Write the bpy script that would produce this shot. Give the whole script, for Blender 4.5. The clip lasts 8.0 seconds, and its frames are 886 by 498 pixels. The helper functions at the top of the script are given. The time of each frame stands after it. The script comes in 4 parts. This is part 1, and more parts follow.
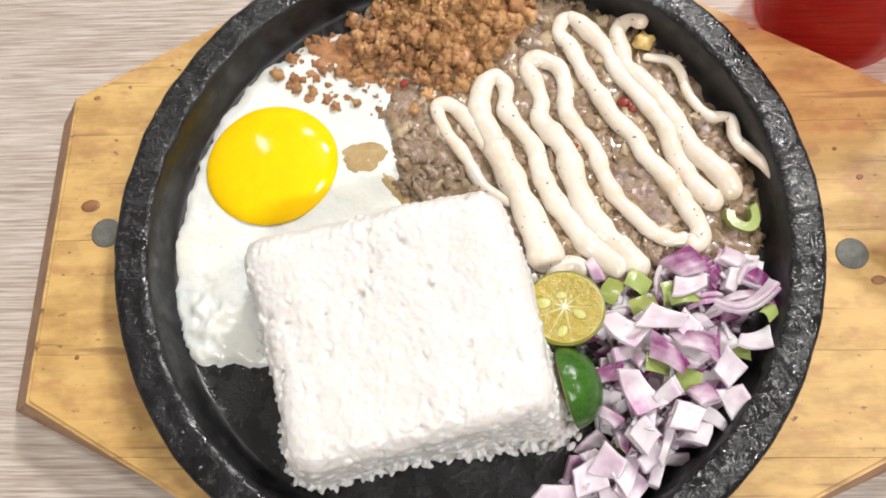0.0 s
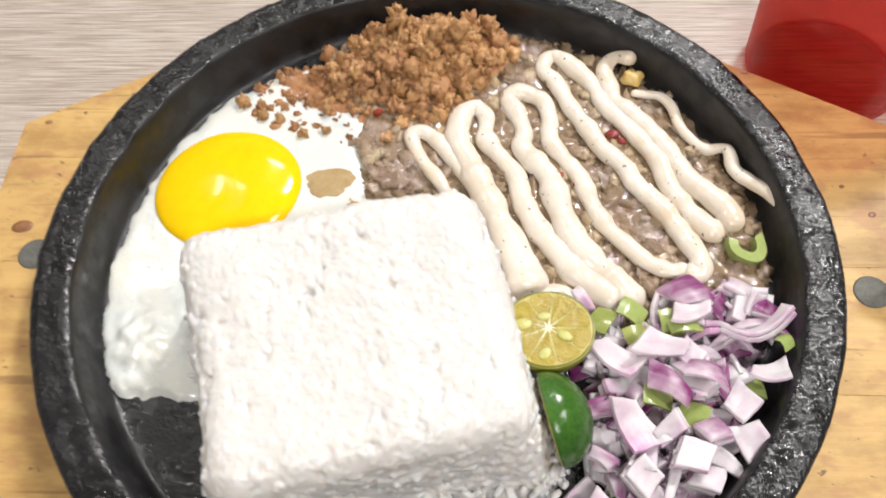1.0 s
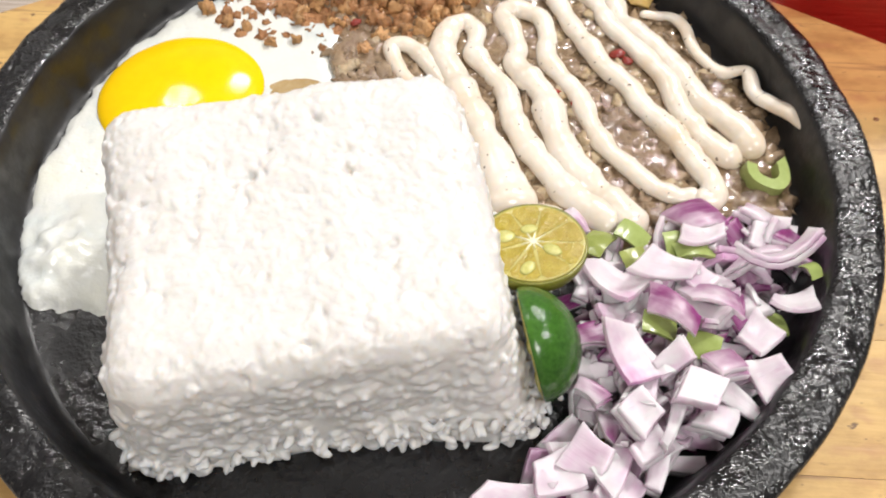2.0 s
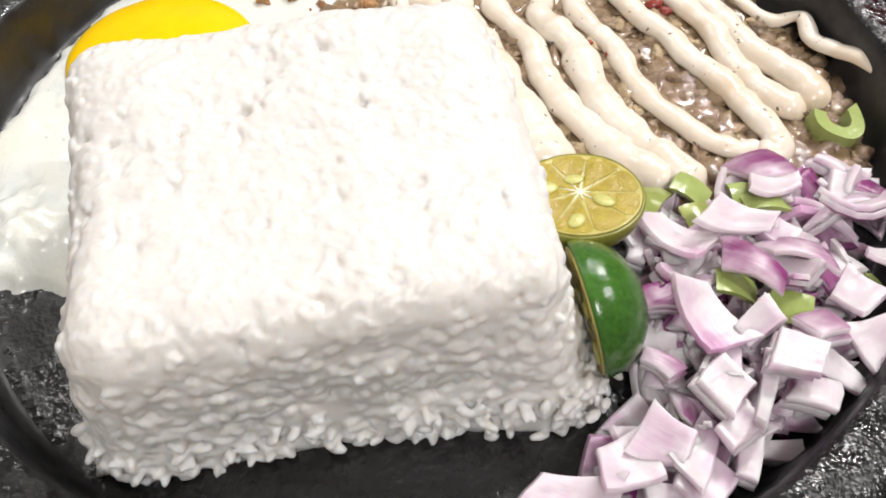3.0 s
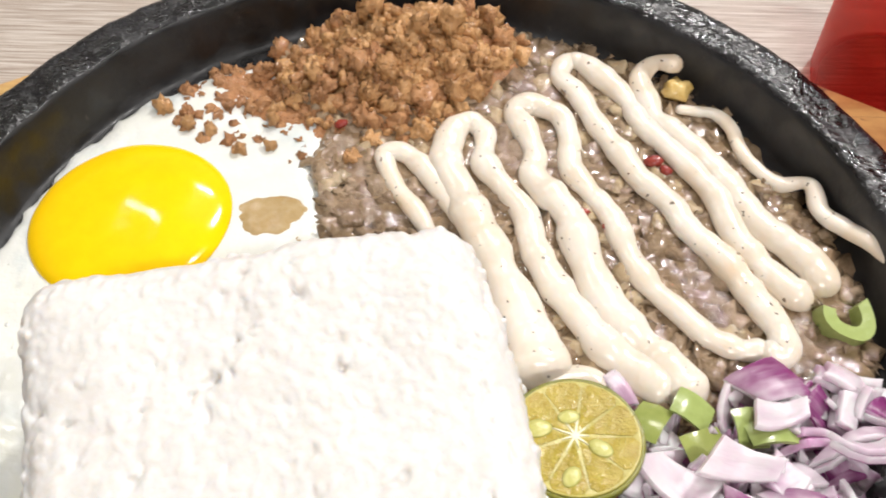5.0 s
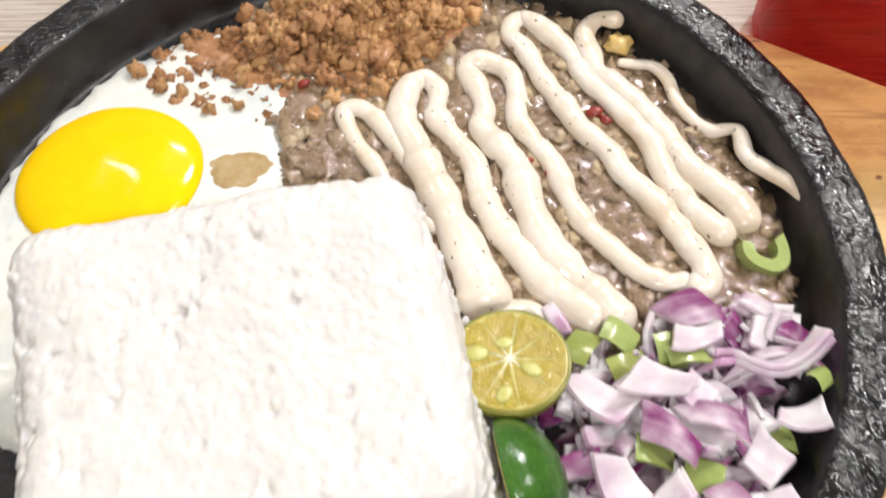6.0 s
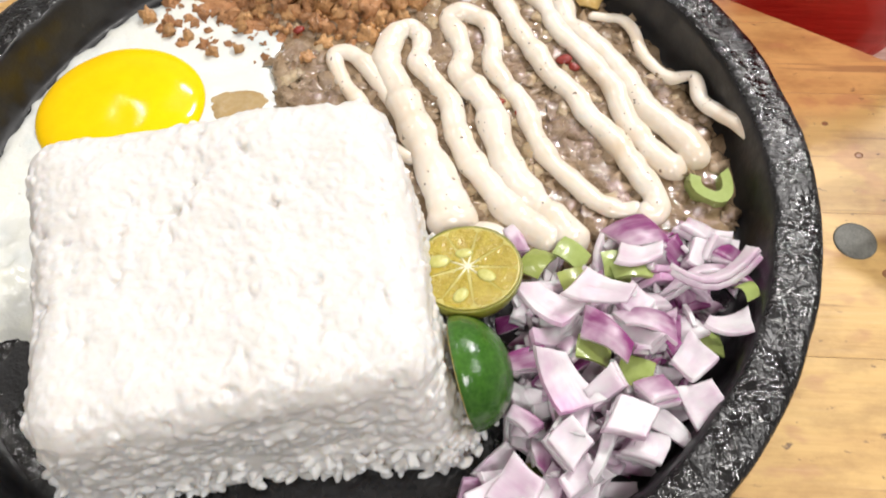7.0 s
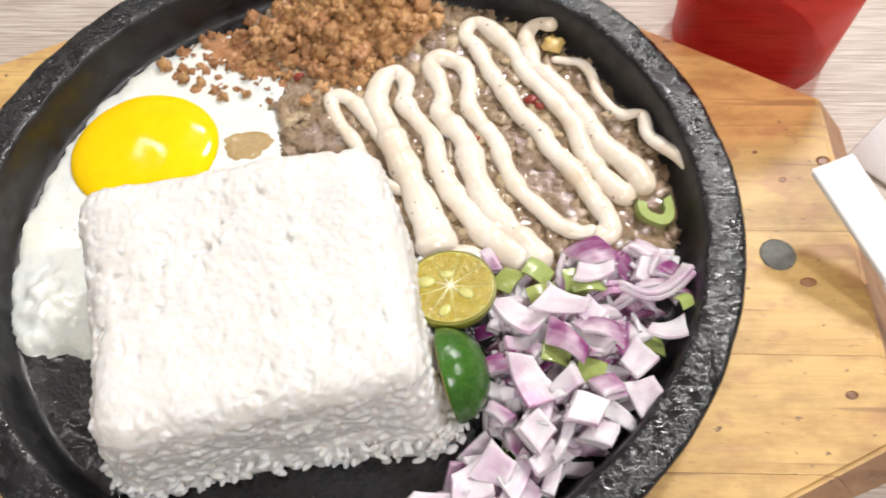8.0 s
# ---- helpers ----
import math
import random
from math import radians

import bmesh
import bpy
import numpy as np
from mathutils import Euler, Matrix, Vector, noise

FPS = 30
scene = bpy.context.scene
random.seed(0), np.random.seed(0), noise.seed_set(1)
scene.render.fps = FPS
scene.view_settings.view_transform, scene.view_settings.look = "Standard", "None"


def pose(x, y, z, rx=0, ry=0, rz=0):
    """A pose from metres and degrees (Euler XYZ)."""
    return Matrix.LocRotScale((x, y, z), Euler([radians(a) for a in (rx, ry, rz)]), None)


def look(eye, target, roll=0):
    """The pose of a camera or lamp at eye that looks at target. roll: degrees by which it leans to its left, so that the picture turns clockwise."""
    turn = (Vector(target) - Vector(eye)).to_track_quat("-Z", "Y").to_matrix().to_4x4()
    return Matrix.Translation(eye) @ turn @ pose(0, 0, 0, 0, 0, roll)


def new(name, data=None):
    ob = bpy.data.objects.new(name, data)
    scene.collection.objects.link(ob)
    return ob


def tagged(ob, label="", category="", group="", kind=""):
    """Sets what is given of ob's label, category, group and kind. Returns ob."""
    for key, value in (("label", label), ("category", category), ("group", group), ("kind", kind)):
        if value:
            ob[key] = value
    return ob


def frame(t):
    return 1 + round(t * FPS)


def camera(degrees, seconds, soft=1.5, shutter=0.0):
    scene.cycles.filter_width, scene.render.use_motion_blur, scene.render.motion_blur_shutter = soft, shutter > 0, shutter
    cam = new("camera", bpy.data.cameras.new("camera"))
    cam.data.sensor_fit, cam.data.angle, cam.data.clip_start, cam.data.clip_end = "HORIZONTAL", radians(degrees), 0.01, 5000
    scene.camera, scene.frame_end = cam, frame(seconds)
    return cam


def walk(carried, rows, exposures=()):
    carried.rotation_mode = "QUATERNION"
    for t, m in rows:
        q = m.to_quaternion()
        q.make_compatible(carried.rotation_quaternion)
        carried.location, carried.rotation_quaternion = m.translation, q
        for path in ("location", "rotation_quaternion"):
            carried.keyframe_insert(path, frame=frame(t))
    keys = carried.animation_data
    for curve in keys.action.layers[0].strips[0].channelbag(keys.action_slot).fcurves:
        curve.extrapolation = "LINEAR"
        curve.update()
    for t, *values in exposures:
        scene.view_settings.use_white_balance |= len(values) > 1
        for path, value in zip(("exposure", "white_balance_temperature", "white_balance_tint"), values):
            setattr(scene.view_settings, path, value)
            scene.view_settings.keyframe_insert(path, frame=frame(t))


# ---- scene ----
cam = camera(56.1, 8.0, soft=1.8, shutter=0.5)
ROWS = [
    (0.0, 0.0087, -0.0961, 0.3038, 18.06, 3.20, 0.24),
    (0.5, 0.0085, -0.1112, 0.2909, 22.42, 3.04, 0.67),
    (1.0, 0.0133, -0.1326, 0.2513, 31.32, 1.84, 1.55),
    (1.5, 0.0192, -0.1444, 0.2194, 33.59, 0.83, 3.36),
    (1.7, 0.0227, -0.1437, 0.2146, 33.48, 0.80, 3.99),
    (3.0, 0.0119, -0.1402, 0.1680, 36.86, 0.71, 2.41),
    (3.5, 0.0094, -0.1303, 0.1721, 36.79, 1.02, 2.17),
    (4.0, 0.0002, -0.1112, 0.1798, 35.52, 0.34, 2.99),
    (4.5, 0.0013, -0.0947, 0.1854, 34.83, -0.01, 2.78),
    (4.7, 0.0047, -0.0908, 0.1873, 34.83, -0.09, 2.57),
    (5.8, 0.0212, -0.0951, 0.1973, 32.33, 0.51, 1.08),
    (6.0, 0.0224, -0.1030, 0.2018, 31.79, 0.69, 1.03),
    (6.5, 0.0281, -0.1189, 0.2112, 31.34, 0.86, 2.00),
    (7.0, 0.0357, -0.1278, 0.2108, 31.10, 1.20, 2.86),
    (7.5, 0.0319, -0.1354, 0.2318, 30.40, 1.48, 2.69),
    (8.0, 0.0366, -0.1403, 0.2472, 30.62, 0.87, 1.27),
]
walk(cam, [(t, pose(x, y, z, rx, ry, rz)) for t, x, y, z, rx, ry, rz in ROWS])

# ---- room and light: restaurant lamp panels overhead, plus an added front fill ----
world = bpy.data.worlds.new("room_air")
world.use_nodes = True
world.node_tree.nodes["Background"].inputs[0].default_value = (0.9, 0.93, 1.0, 1)
world.node_tree.nodes["Background"].inputs[1].default_value = 0.05
scene.world = world


def lamp(x, y, z, sx, sy, power, target=(0, 0, 0), colour=(1.0, 0.968, 0.945)):
    data = bpy.data.lights.new("area_lamp", "AREA")
    data.shape, data.size, data.size_y, data.energy, data.color = "RECTANGLE", sx, sy, power, colour
    ob = new("area_lamp", data)
    ob.matrix_world = look((x, y, z), target)
    return ob


KEY = 22.0
lamp(0.72, 1.08, 1.45, 0.17, 0.17, KEY)
lamp(-0.75, 1.05, 1.7, 0.07, 0.3, 4.0)
# added fill from the front, no real lamp: lifts the rice's shaded front
lamp(0.1, -1.05, 1.4, 0.4, 0.1, 14.0)
lamp(1.1, -0.1, 1.7, 0.07, 0.3, 14.0)
lamp(0.3, 2.0, 1.85, 0.4, 0.07, 16.0)


# ---- materials ----
def node(tree, kind, **values):
    n = tree.nodes.new(kind)
    for key, value in values.items():
        if key in n.inputs:
            n.inputs[key].default_value = value
    return n


def ramp(tree, fac, stops):
    n = tree.nodes.new("ShaderNodeValToRGB")
    el = n.color_ramp.elements
    while len(el) < len(stops):
        el.new(0.5)
    for e, (at, c) in zip(el, stops):
        e.position, e.color = at, (*c, 1)
    tree.links.new(fac, n.inputs[0])
    return n.outputs[0]


def blend(tree, fac, a, b, kind="MIX"):
    n = tree.nodes.new("ShaderNodeMix")
    n.data_type, n.blend_type = "RGBA", kind
    for value, at in ((fac, 0), (a, 6), (b, 7)):
        if isinstance(value, bpy.types.NodeSocket):
            tree.links.new(value, n.inputs[at])
        else:
            n.inputs[at].default_value = value if at == 0 else (*value, 1)
    return n.outputs[2]


def coords(tree, scale=(1, 1, 1), jitter=False, turn=0.0):
    c = tree.nodes.new("ShaderNodeTexCoord")
    m = tree.nodes.new("ShaderNodeMapping")
    m.inputs["Scale"].default_value = scale
    m.inputs["Rotation"].default_value = (0, 0, radians(turn))
    tree.links.new(c.outputs["Object"], m.inputs[0])
    if jitter:
        info = tree.nodes.new("ShaderNodeObjectInfo")
        mul = tree.nodes.new("ShaderNodeMath")
        mul.operation = "MULTIPLY"
        mul.inputs[1].default_value = 7.3
        tree.links.new(info.outputs["Random"], mul.inputs[0])
        tree.links.new(mul.outputs[0], m.inputs["Location"])
    return m.outputs[0]


def noise_tex(tree, vec, scale, detail=4.0, rough=0.55):
    n = node(tree, "ShaderNodeTexNoise", Scale=scale, Detail=detail, Roughness=rough)
    tree.links.new(vec, n.inputs["Vector"])
    return n.outputs["Fac"]


def bump(tree, heights):
    """heights: (socket, metres)"""
    last = None
    for h, d in heights:
        n = node(tree, "ShaderNodeBump", Strength=1.0, Distance=d)
        tree.links.new(h, n.inputs["Height"])
        if last:
            tree.links.new(last, n.inputs["Normal"])
        last = n.outputs[0]
    return last


def material(name, roughness=0.5, **values):
    m = bpy.data.materials.new(name)
    m.use_nodes = True
    shader = m.node_tree.nodes["Principled BSDF"]
    shader.inputs["Roughness"].default_value = roughness
    for key, value in values.items():
        shader.inputs[key.replace("_", " ")].default_value = value
    return m, m.node_tree, shader


def finish(tree, shader, colour=None, normal=None, rough=None):
    for socket, name in ((colour, "Base Color"), (normal, "Normal"), (rough, "Roughness")):
        if socket is not None:
            tree.links.new(socket, shader.inputs[name])


def random_value(tree, island=False):
    if island:
        return tree.nodes.new("ShaderNodeNewGeometry").outputs["Random Per Island"]
    return tree.nodes.new("ShaderNodeObjectInfo").outputs["Random"]


def speckled(name, dark, light, scale, roughness, bump_mm=0.15, fine=4.0, island=None, sss=0.0, radius=(0.004, 0.003, 0.002), **values):
    """Two-scale mottled surface; island: None, True (loose bits in one mesh) or False (one object a bit)."""
    m, t, s = material(name, roughness, **values)
    vec = coords(t, jitter=island is False)
    a, b = noise_tex(t, vec, scale), noise_tex(t, vec, scale * fine)
    colour = ramp(t, a, [(0.3, dark), (0.7, light)])
    colour = blend(t, 0.35, colour, ramp(t, b, [(0.35, dark), (0.65, light)]))
    if island is not None:
        colour = blend(t, 0.5, colour, ramp(t, random_value(t, island), [(0.0, dark), (1.0, light)]))
    finish(t, s, colour, bump(t, [(a, bump_mm * 0.001), (b, bump_mm * 0.0004)]))
    if sss:
        s.inputs["Subsurface Weight"].default_value = sss
        s.inputs["Subsurface Radius"].default_value = radius
        s.inputs["Subsurface Scale"].default_value = 1.0
    return m


def table_material():
    m, t, s = material("washed_oak_laminate", 0.42)
    grain = noise_tex(t, coords(t, (8, 190, 5), turn=4), 3.0, 7, 0.65)
    broad = noise_tex(t, coords(t, (2.2, 16, 2), turn=4), 3.0, 5, 0.6)
    pores = noise_tex(t, coords(t, (14, 420, 14), turn=4), 2.5, 3, 0.6)
    c = ramp(t, grain, [(0.34, (0.31, 0.25, 0.205)), (0.5, (0.44, 0.37, 0.315)), (0.64, (0.54, 0.475, 0.415))])
    c = blend(t, 0.4, c, ramp(t, broad, [(0.35, (0.36, 0.29, 0.235)), (0.65, (0.52, 0.46, 0.40))]))
    c = blend(t, ramp(t, pores, [(0.52, (0, 0, 0)), (0.60, (0.5, 0.5, 0.5))]), c, (0.66, 0.61, 0.56))
    c = blend(t, ramp(t, pores, [(0.38, (0.55, 0.55, 0.55)), (0.46, (0, 0, 0))]), c, (0.25, 0.19, 0.15))
    finish(t, s, c, bump(t, [(pores, 0.0002), (grain, 0.0002)]))
    return m


def pine_material(name, pale, deep, roughness):
    m, t, s = material(name, roughness, Coat_Weight=0.04, Coat_Roughness=0.3)
    along = coords(t, (9, 90, 60), jitter=True)
    grain = noise_tex(t, along, 2.0, 6, 0.55)
    clouds = noise_tex(t, coords(t, (34, 70, 40), jitter=True), 1.6, 7, 0.65)
    specks = noise_tex(t, coords(t, (190, 330, 190), jitter=True), 1.0, 4)
    stains = noise_tex(t, coords(t, (55, 100, 60), jitter=True), 1.0, 3)
    cracks = noise_tex(t, coords(t, (16, 330, 60), jitter=True), 1.0, 2)
    c = ramp(t, grain, [(0.3, deep), (0.6, pale)])
    c = blend(t, 0.45, c, ramp(t, clouds, [(0.36, tuple(0.62 * v for v in deep)), (0.56, pale)]))
    c = blend(t, ramp(t, stains, [(0.55, (0, 0, 0)), (0.64, (0.5, 0.5, 0.5))]), c, (0.40, 0.19, 0.09))
    c = blend(t, ramp(t, specks, [(0.66, (0, 0, 0)), (0.72, (0.85, 0.85, 0.85))]), c, (0.10, 0.05, 0.03))
    c = blend(t, ramp(t, cracks, [(0.63, (0, 0, 0)), (0.69, (0.6, 0.6, 0.6))]), c, (0.22, 0.11, 0.05))
    finish(t, s, c, bump(t, [(grain, 0.0003), (cracks, 0.0002)]))
    return m


def iron_material(name, coarse, shine):
    m, t, s = material(name, 0.2, Specular_IOR_Level=0.6)
    vec = coords(t)
    a, b, d = noise_tex(t, vec, 330, 2), noise_tex(t, vec, 850, 1), noise_tex(t, vec, 45, 4)
    c = ramp(t, d, [(0.35, (0.004, 0.004, 0.0045)), (0.7, (0.013, 0.013, 0.015))])
    residue = noise_tex(t, vec, 62, 5, 0.65)
    crust = ramp(t, residue, [(0.66, (0, 0, 0)), (0.74, (0.6, 0.6, 0.6))])
    c = blend(t, crust, c, (0.11, 0.09, 0.075))
    film = noise_tex(t, vec, 150, 3)
    oil = ramp(t, film, [(0.38, (shine,) * 3), (0.62, (shine + 0.30,) * 3)])
    finish(t, s, c, bump(t, [(a, 0.0007 * coarse), (b, 0.0004 * coarse)]), blend(t, crust, oil, (0.6, 0.6, 0.6)))
    return m


def mayo_material():
    m, t, s = material("creamy_dressing", 0.24)
    vec = coords(t)
    a = noise_tex(t, vec, 90, 3)
    pepper = noise_tex(t, vec, 620, 1)
    soak = noise_tex(t, vec, 48, 3)
    c = ramp(t, a, [(0.3, (0.71, 0.62, 0.51)), (0.65, (0.79, 0.725, 0.64))])
    c = blend(t, ramp(t, soak, [(0.53, (0, 0, 0)), (0.72, (0.5, 0.5, 0.5))]), c, (0.62, 0.44, 0.25))
    c = blend(t, ramp(t, pepper, [(0.73, (0, 0, 0)), (0.755, (0.85, 0.85, 0.85))]), c, (0.09, 0.06, 0.04))
    finish(t, s, c, bump(t, [(a, 0.0006)]))
    s.inputs["Subsurface Weight"].default_value = 0.25
    s.inputs["Subsurface Radius"].default_value = (0.002, 0.0015, 0.001)
    s.inputs["Subsurface Scale"].default_value = 1.0
    return m


def egg_material():
    m, t, s = material("fried_egg_white", 0.22)
    vec = coords(t)
    a, b = noise_tex(t, vec, 55, 4), noise_tex(t, vec, 330, 3)
    c = ramp(t, a, [(0.3, (0.62, 0.67, 0.66)), (0.48, (0.73, 0.74, 0.70)), (0.75, (0.75, 0.75, 0.66))])
    v = node(t, "ShaderNodeTexVoronoi", Scale=150.0)
    t.links.new(vec, v.inputs["Vector"])
    pits = ramp(t, v.outputs["Distance"], [(0.10, (1, 1, 1)), (0.22, (0, 0, 0))])
    zone = ramp(t, noise_tex(t, vec, 38, 2), [(0.52, (0, 0, 0)), (0.62, (0.55, 0.55, 0.55))])
    spots = blend(t, 1.0, pits, zone, "MULTIPLY")
    c = blend(t, spots, c, (0.47, 0.49, 0.47))
    finish(t, s, c, bump(t, [(a, 0.0007), (b, 0.0003)]))
    s.inputs["Subsurface Weight"].default_value = 0.3
    s.inputs["Subsurface Radius"].default_value = (0.003, 0.003, 0.0025)
    s.inputs["Subsurface Scale"].default_value = 1.0
    return m


def flesh_material():
    """Cut citrus: juice sacs in wedges that run out from the middle."""
    m, t, s = material("calamansi_flesh", 0.16)
    vec = coords(t)
    a, b = noise_tex(t, vec, 320, 3), noise_tex(t, vec, 900, 3)
    c = ramp(t, a, [(0.3, (0.35, 0.265, 0.03)), (0.7, (0.47, 0.365, 0.06))])
    finish(t, s, c, bump(t, [(a, 0.0008), (b, 0.0004)]))
    s.inputs["Subsurface Weight"].default_value = 0.25
    s.inputs["Subsurface Radius"].default_value = (0.002, 0.0015, 0.0005)
    s.inputs["Subsurface Scale"].default_value = 1.0
    return m


def onion_material(name, pale, tint, deep, skin):
    """Pale onion flesh; skin: how far the purple of the outer side spreads in from one end of the piece."""
    m, t, s = material(name, 0.36)
    long = noise_tex(t, coords(t, (60, 420, 200), jitter=True), 1.0, 3)
    a = noise_tex(t, coords(t, jitter=True), 95, 3)
    r = random_value(t)
    axis = t.nodes.new("ShaderNodeSeparateXYZ")
    t.links.new(coords(t, (70, 110, 150)), axis.inputs[0])
    total = t.nodes.new("ShaderNodeMath")
    total.operation = "ADD"
    t.links.new(axis.outputs[0], total.inputs[0])
    t.links.new(axis.outputs[1], total.inputs[1])
    both = t.nodes.new("ShaderNodeMath")
    both.operation, both.inputs[1].default_value = "MULTIPLY_ADD", 2.4
    t.links.new(a, both.inputs[0])
    t.links.new(total.outputs[0], both.inputs[2])
    more = t.nodes.new("ShaderNodeMath")
    more.operation, more.inputs[1].default_value = "MULTIPLY_ADD", skin[1]
    t.links.new(r, more.inputs[0])
    t.links.new(both.outputs[0], more.inputs[2])
    spread = t.nodes.new("ShaderNodeMapRange")
    spread.inputs["From Min"].default_value, spread.inputs["From Max"].default_value = skin[0], skin[0] + 1.1
    t.links.new(more.outputs[0], spread.inputs["Value"])
    c = blend(t, ramp(t, a, [(0.4, (0, 0, 0)), (0.7, (1, 1, 1))]), pale, tint)
    c = blend(t, spread.outputs[0], c, deep)
    c = blend(t, ramp(t, long, [(0.45, (0, 0, 0)), (0.75, (0.4, 0.4, 0.4))]), c, pale)
    finish(t, s, c, bump(t, [(long, 0.0003)]))
    s.inputs["Subsurface Weight"].default_value = 0.75
    s.inputs["Subsurface Radius"].default_value = (0.005, 0.0037, 0.0043)
    s.inputs["Subsurface Scale"].default_value = 1.0
    return m


TABLE = table_material()
PINE = pine_material("varnished_pine", (0.62, 0.40, 0.145), (0.45, 0.25, 0.08), 0.48)
PINE_EDGE = pine_material("worn_pine_edge", (0.42, 0.24, 0.13), (0.27, 0.14, 0.08), 0.6)
KNOT = pine_material("knotted_pine", (0.33, 0.15, 0.06), (0.14, 0.06, 0.03), 0.4)
PLUG = speckled("dark_rubber_plug", (0.085, 0.085, 0.075), (0.16, 0.16, 0.14), 400, 0.6)
IRON, IRON_WALL, IRON_INSIDE = iron_material("pitted_cast_iron", 1.0, 0.08), iron_material("satin_cast_iron", 0.12, 0.3), iron_material("oiled_cast_iron", 0.5, 0.16)
EGG = egg_material()
YOLK = speckled("egg_yolk", (0.90, 0.55, 0.003), (0.94, 0.62, 0.004), 60, 0.12, 0.08, Specular_IOR_Level=0.25)
SAUCE = speckled("brown_gravy", (0.17, 0.11, 0.058), (0.32, 0.225, 0.135), 260, 0.05, 0.6, fine=3.0, Coat_Weight=0.8, Coat_Roughness=0.03, Specular_IOR_Level=0.9)
SPOT = speckled("thin_brown_sauce", (0.42, 0.27, 0.10), (0.52, 0.38, 0.19), 160, 0.12, 0.3, Alpha=0.8)
MEAT = speckled("minced_pork_bits", (0.15, 0.09, 0.05), (0.42, 0.31, 0.20), 420, 0.07, 0.5, fine=3, Coat_Weight=0.8, Coat_Roughness=0.03, island=True, Specular_IOR_Level=0.9)
EGG_BIT = speckled("yellow_cooked_bit", (0.58, 0.36, 0.09), (0.72, 0.55, 0.24), 200, 0.2, 0.4)
CRISP = speckled("crisp_crumb", (0.36, 0.165, 0.06), (0.74, 0.43, 0.19), 420, 0.33, 1.1, island=False)
CRISP_SOAKED = speckled("soaked_crumb", (0.33, 0.145, 0.065), (0.62, 0.34, 0.165), 420, 0.14, 0.9, island=False)
CRISP_FINE = speckled("fine_crisp_crumb", (0.34, 0.15, 0.055), (0.70, 0.40, 0.17), 420, 0.3, 0.8, island=True)
FAT = speckled("translucent_fat", (0.36, 0.26, 0.15), (0.52, 0.41, 0.27), 260, 0.08, 0.4, island=True, sss=0.3, Specular_IOR_Level=0.8)
MAYO = mayo_material()
RICE = speckled("steamed_rice", (0.70, 0.675, 0.64), (0.745, 0.73, 0.715), 220, 0.38, 0.08, sss=0.6, radius=(0.0042, 0.0034, 0.0027))
FLESH = flesh_material()
PITH = speckled("citrus_pith", (0.43, 0.37, 0.08), (0.54, 0.47, 0.14), 500, 0.25)
CORE = speckled("citrus_core", (0.70, 0.66, 0.42), (0.80, 0.77, 0.60), 700, 0.25)
SEED = speckled("citrus_seed", (0.44, 0.42, 0.10), (0.58, 0.56, 0.22), 400, 0.25)
RIND = speckled("green_rind", (0.022, 0.075, 0.010), (0.060, 0.17, 0.022), 110, 0.17, 0.3, fine=8)
RIND_YELLOW = speckled("olive_rind", (0.13, 0.14, 0.015), (0.26, 0.24, 0.03), 140, 0.3, 0.25, fine=9)
ONION = onion_material("red_onion_flesh", (0.73, 0.655, 0.69), (0.63, 0.50, 0.585), (0.49, 0.25, 0.42), (2.0, 1.0))
ONION_SKIN = onion_material("red_onion_skin_side", (0.66, 0.56, 0.62), (0.55, 0.39, 0.50), (0.21, 0.03, 0.15), (1.65, 1.9))
CHILI = speckled("green_chili", (0.24, 0.30, 0.075), (0.38, 0.46, 0.16), 120, 0.22, 0.2, island=False)
CHILI_DULL = speckled("cooked_green_chili", (0.22, 0.27, 0.06), (0.36, 0.40, 0.12), 120, 0.22, 0.2, island=False)
RED = speckled("red_chili", (0.20, 0.025, 0.018), (0.36, 0.06, 0.04), 200, 0.2)
PAPER = speckled("white_paper", (0.80, 0.80, 0.80), (0.86, 0.86, 0.86), 300, 0.7, 0.05)
WALL = speckled("painted_wall", (0.60, 0.58, 0.55), (0.66, 0.64, 0.61), 3, 0.8, 0.5)
FLOOR = speckled("grey_floor", (0.22, 0.21, 0.20), (0.30, 0.29, 0.28), 5, 0.5, 0.5)


def clear_plastic():
    m, t, s = material("clear_plastic", 0.02, Transmission_Weight=1.0, IOR=1.03, Base_Color=(0.97, 0.93, 0.93, 1))
    return m


def drink_material():
    """A clear red drink: part of the light passes straight through and is tinted."""
    m, t, s = material("red_iced_drink", 0.2, IOR=1.4, Coat_Weight=0.4, Coat_Roughness=0.1)
    a = noise_tex(t, coords(t), 30, 2)
    finish(t, s, ramp(t, a, [(0.35, (0.44, 0.028, 0.022)), (0.7, (0.60, 0.05, 0.04))]))
    clear = t.nodes.new("ShaderNodeBsdfTransparent")
    clear.inputs[0].default_value = (0.85, 0.30, 0.26, 1)
    both = t.nodes.new("ShaderNodeMixShader")
    both.inputs[0].default_value = 0.62
    t.links.new(s.outputs[0], both.inputs[1])
    t.links.new(clear.outputs[0], both.inputs[2])
    t.links.new(both.outputs[0], t.nodes["Material Output"].inputs["Surface"])
    return m


PLASTIC, DRINK = clear_plastic(), drink_material()


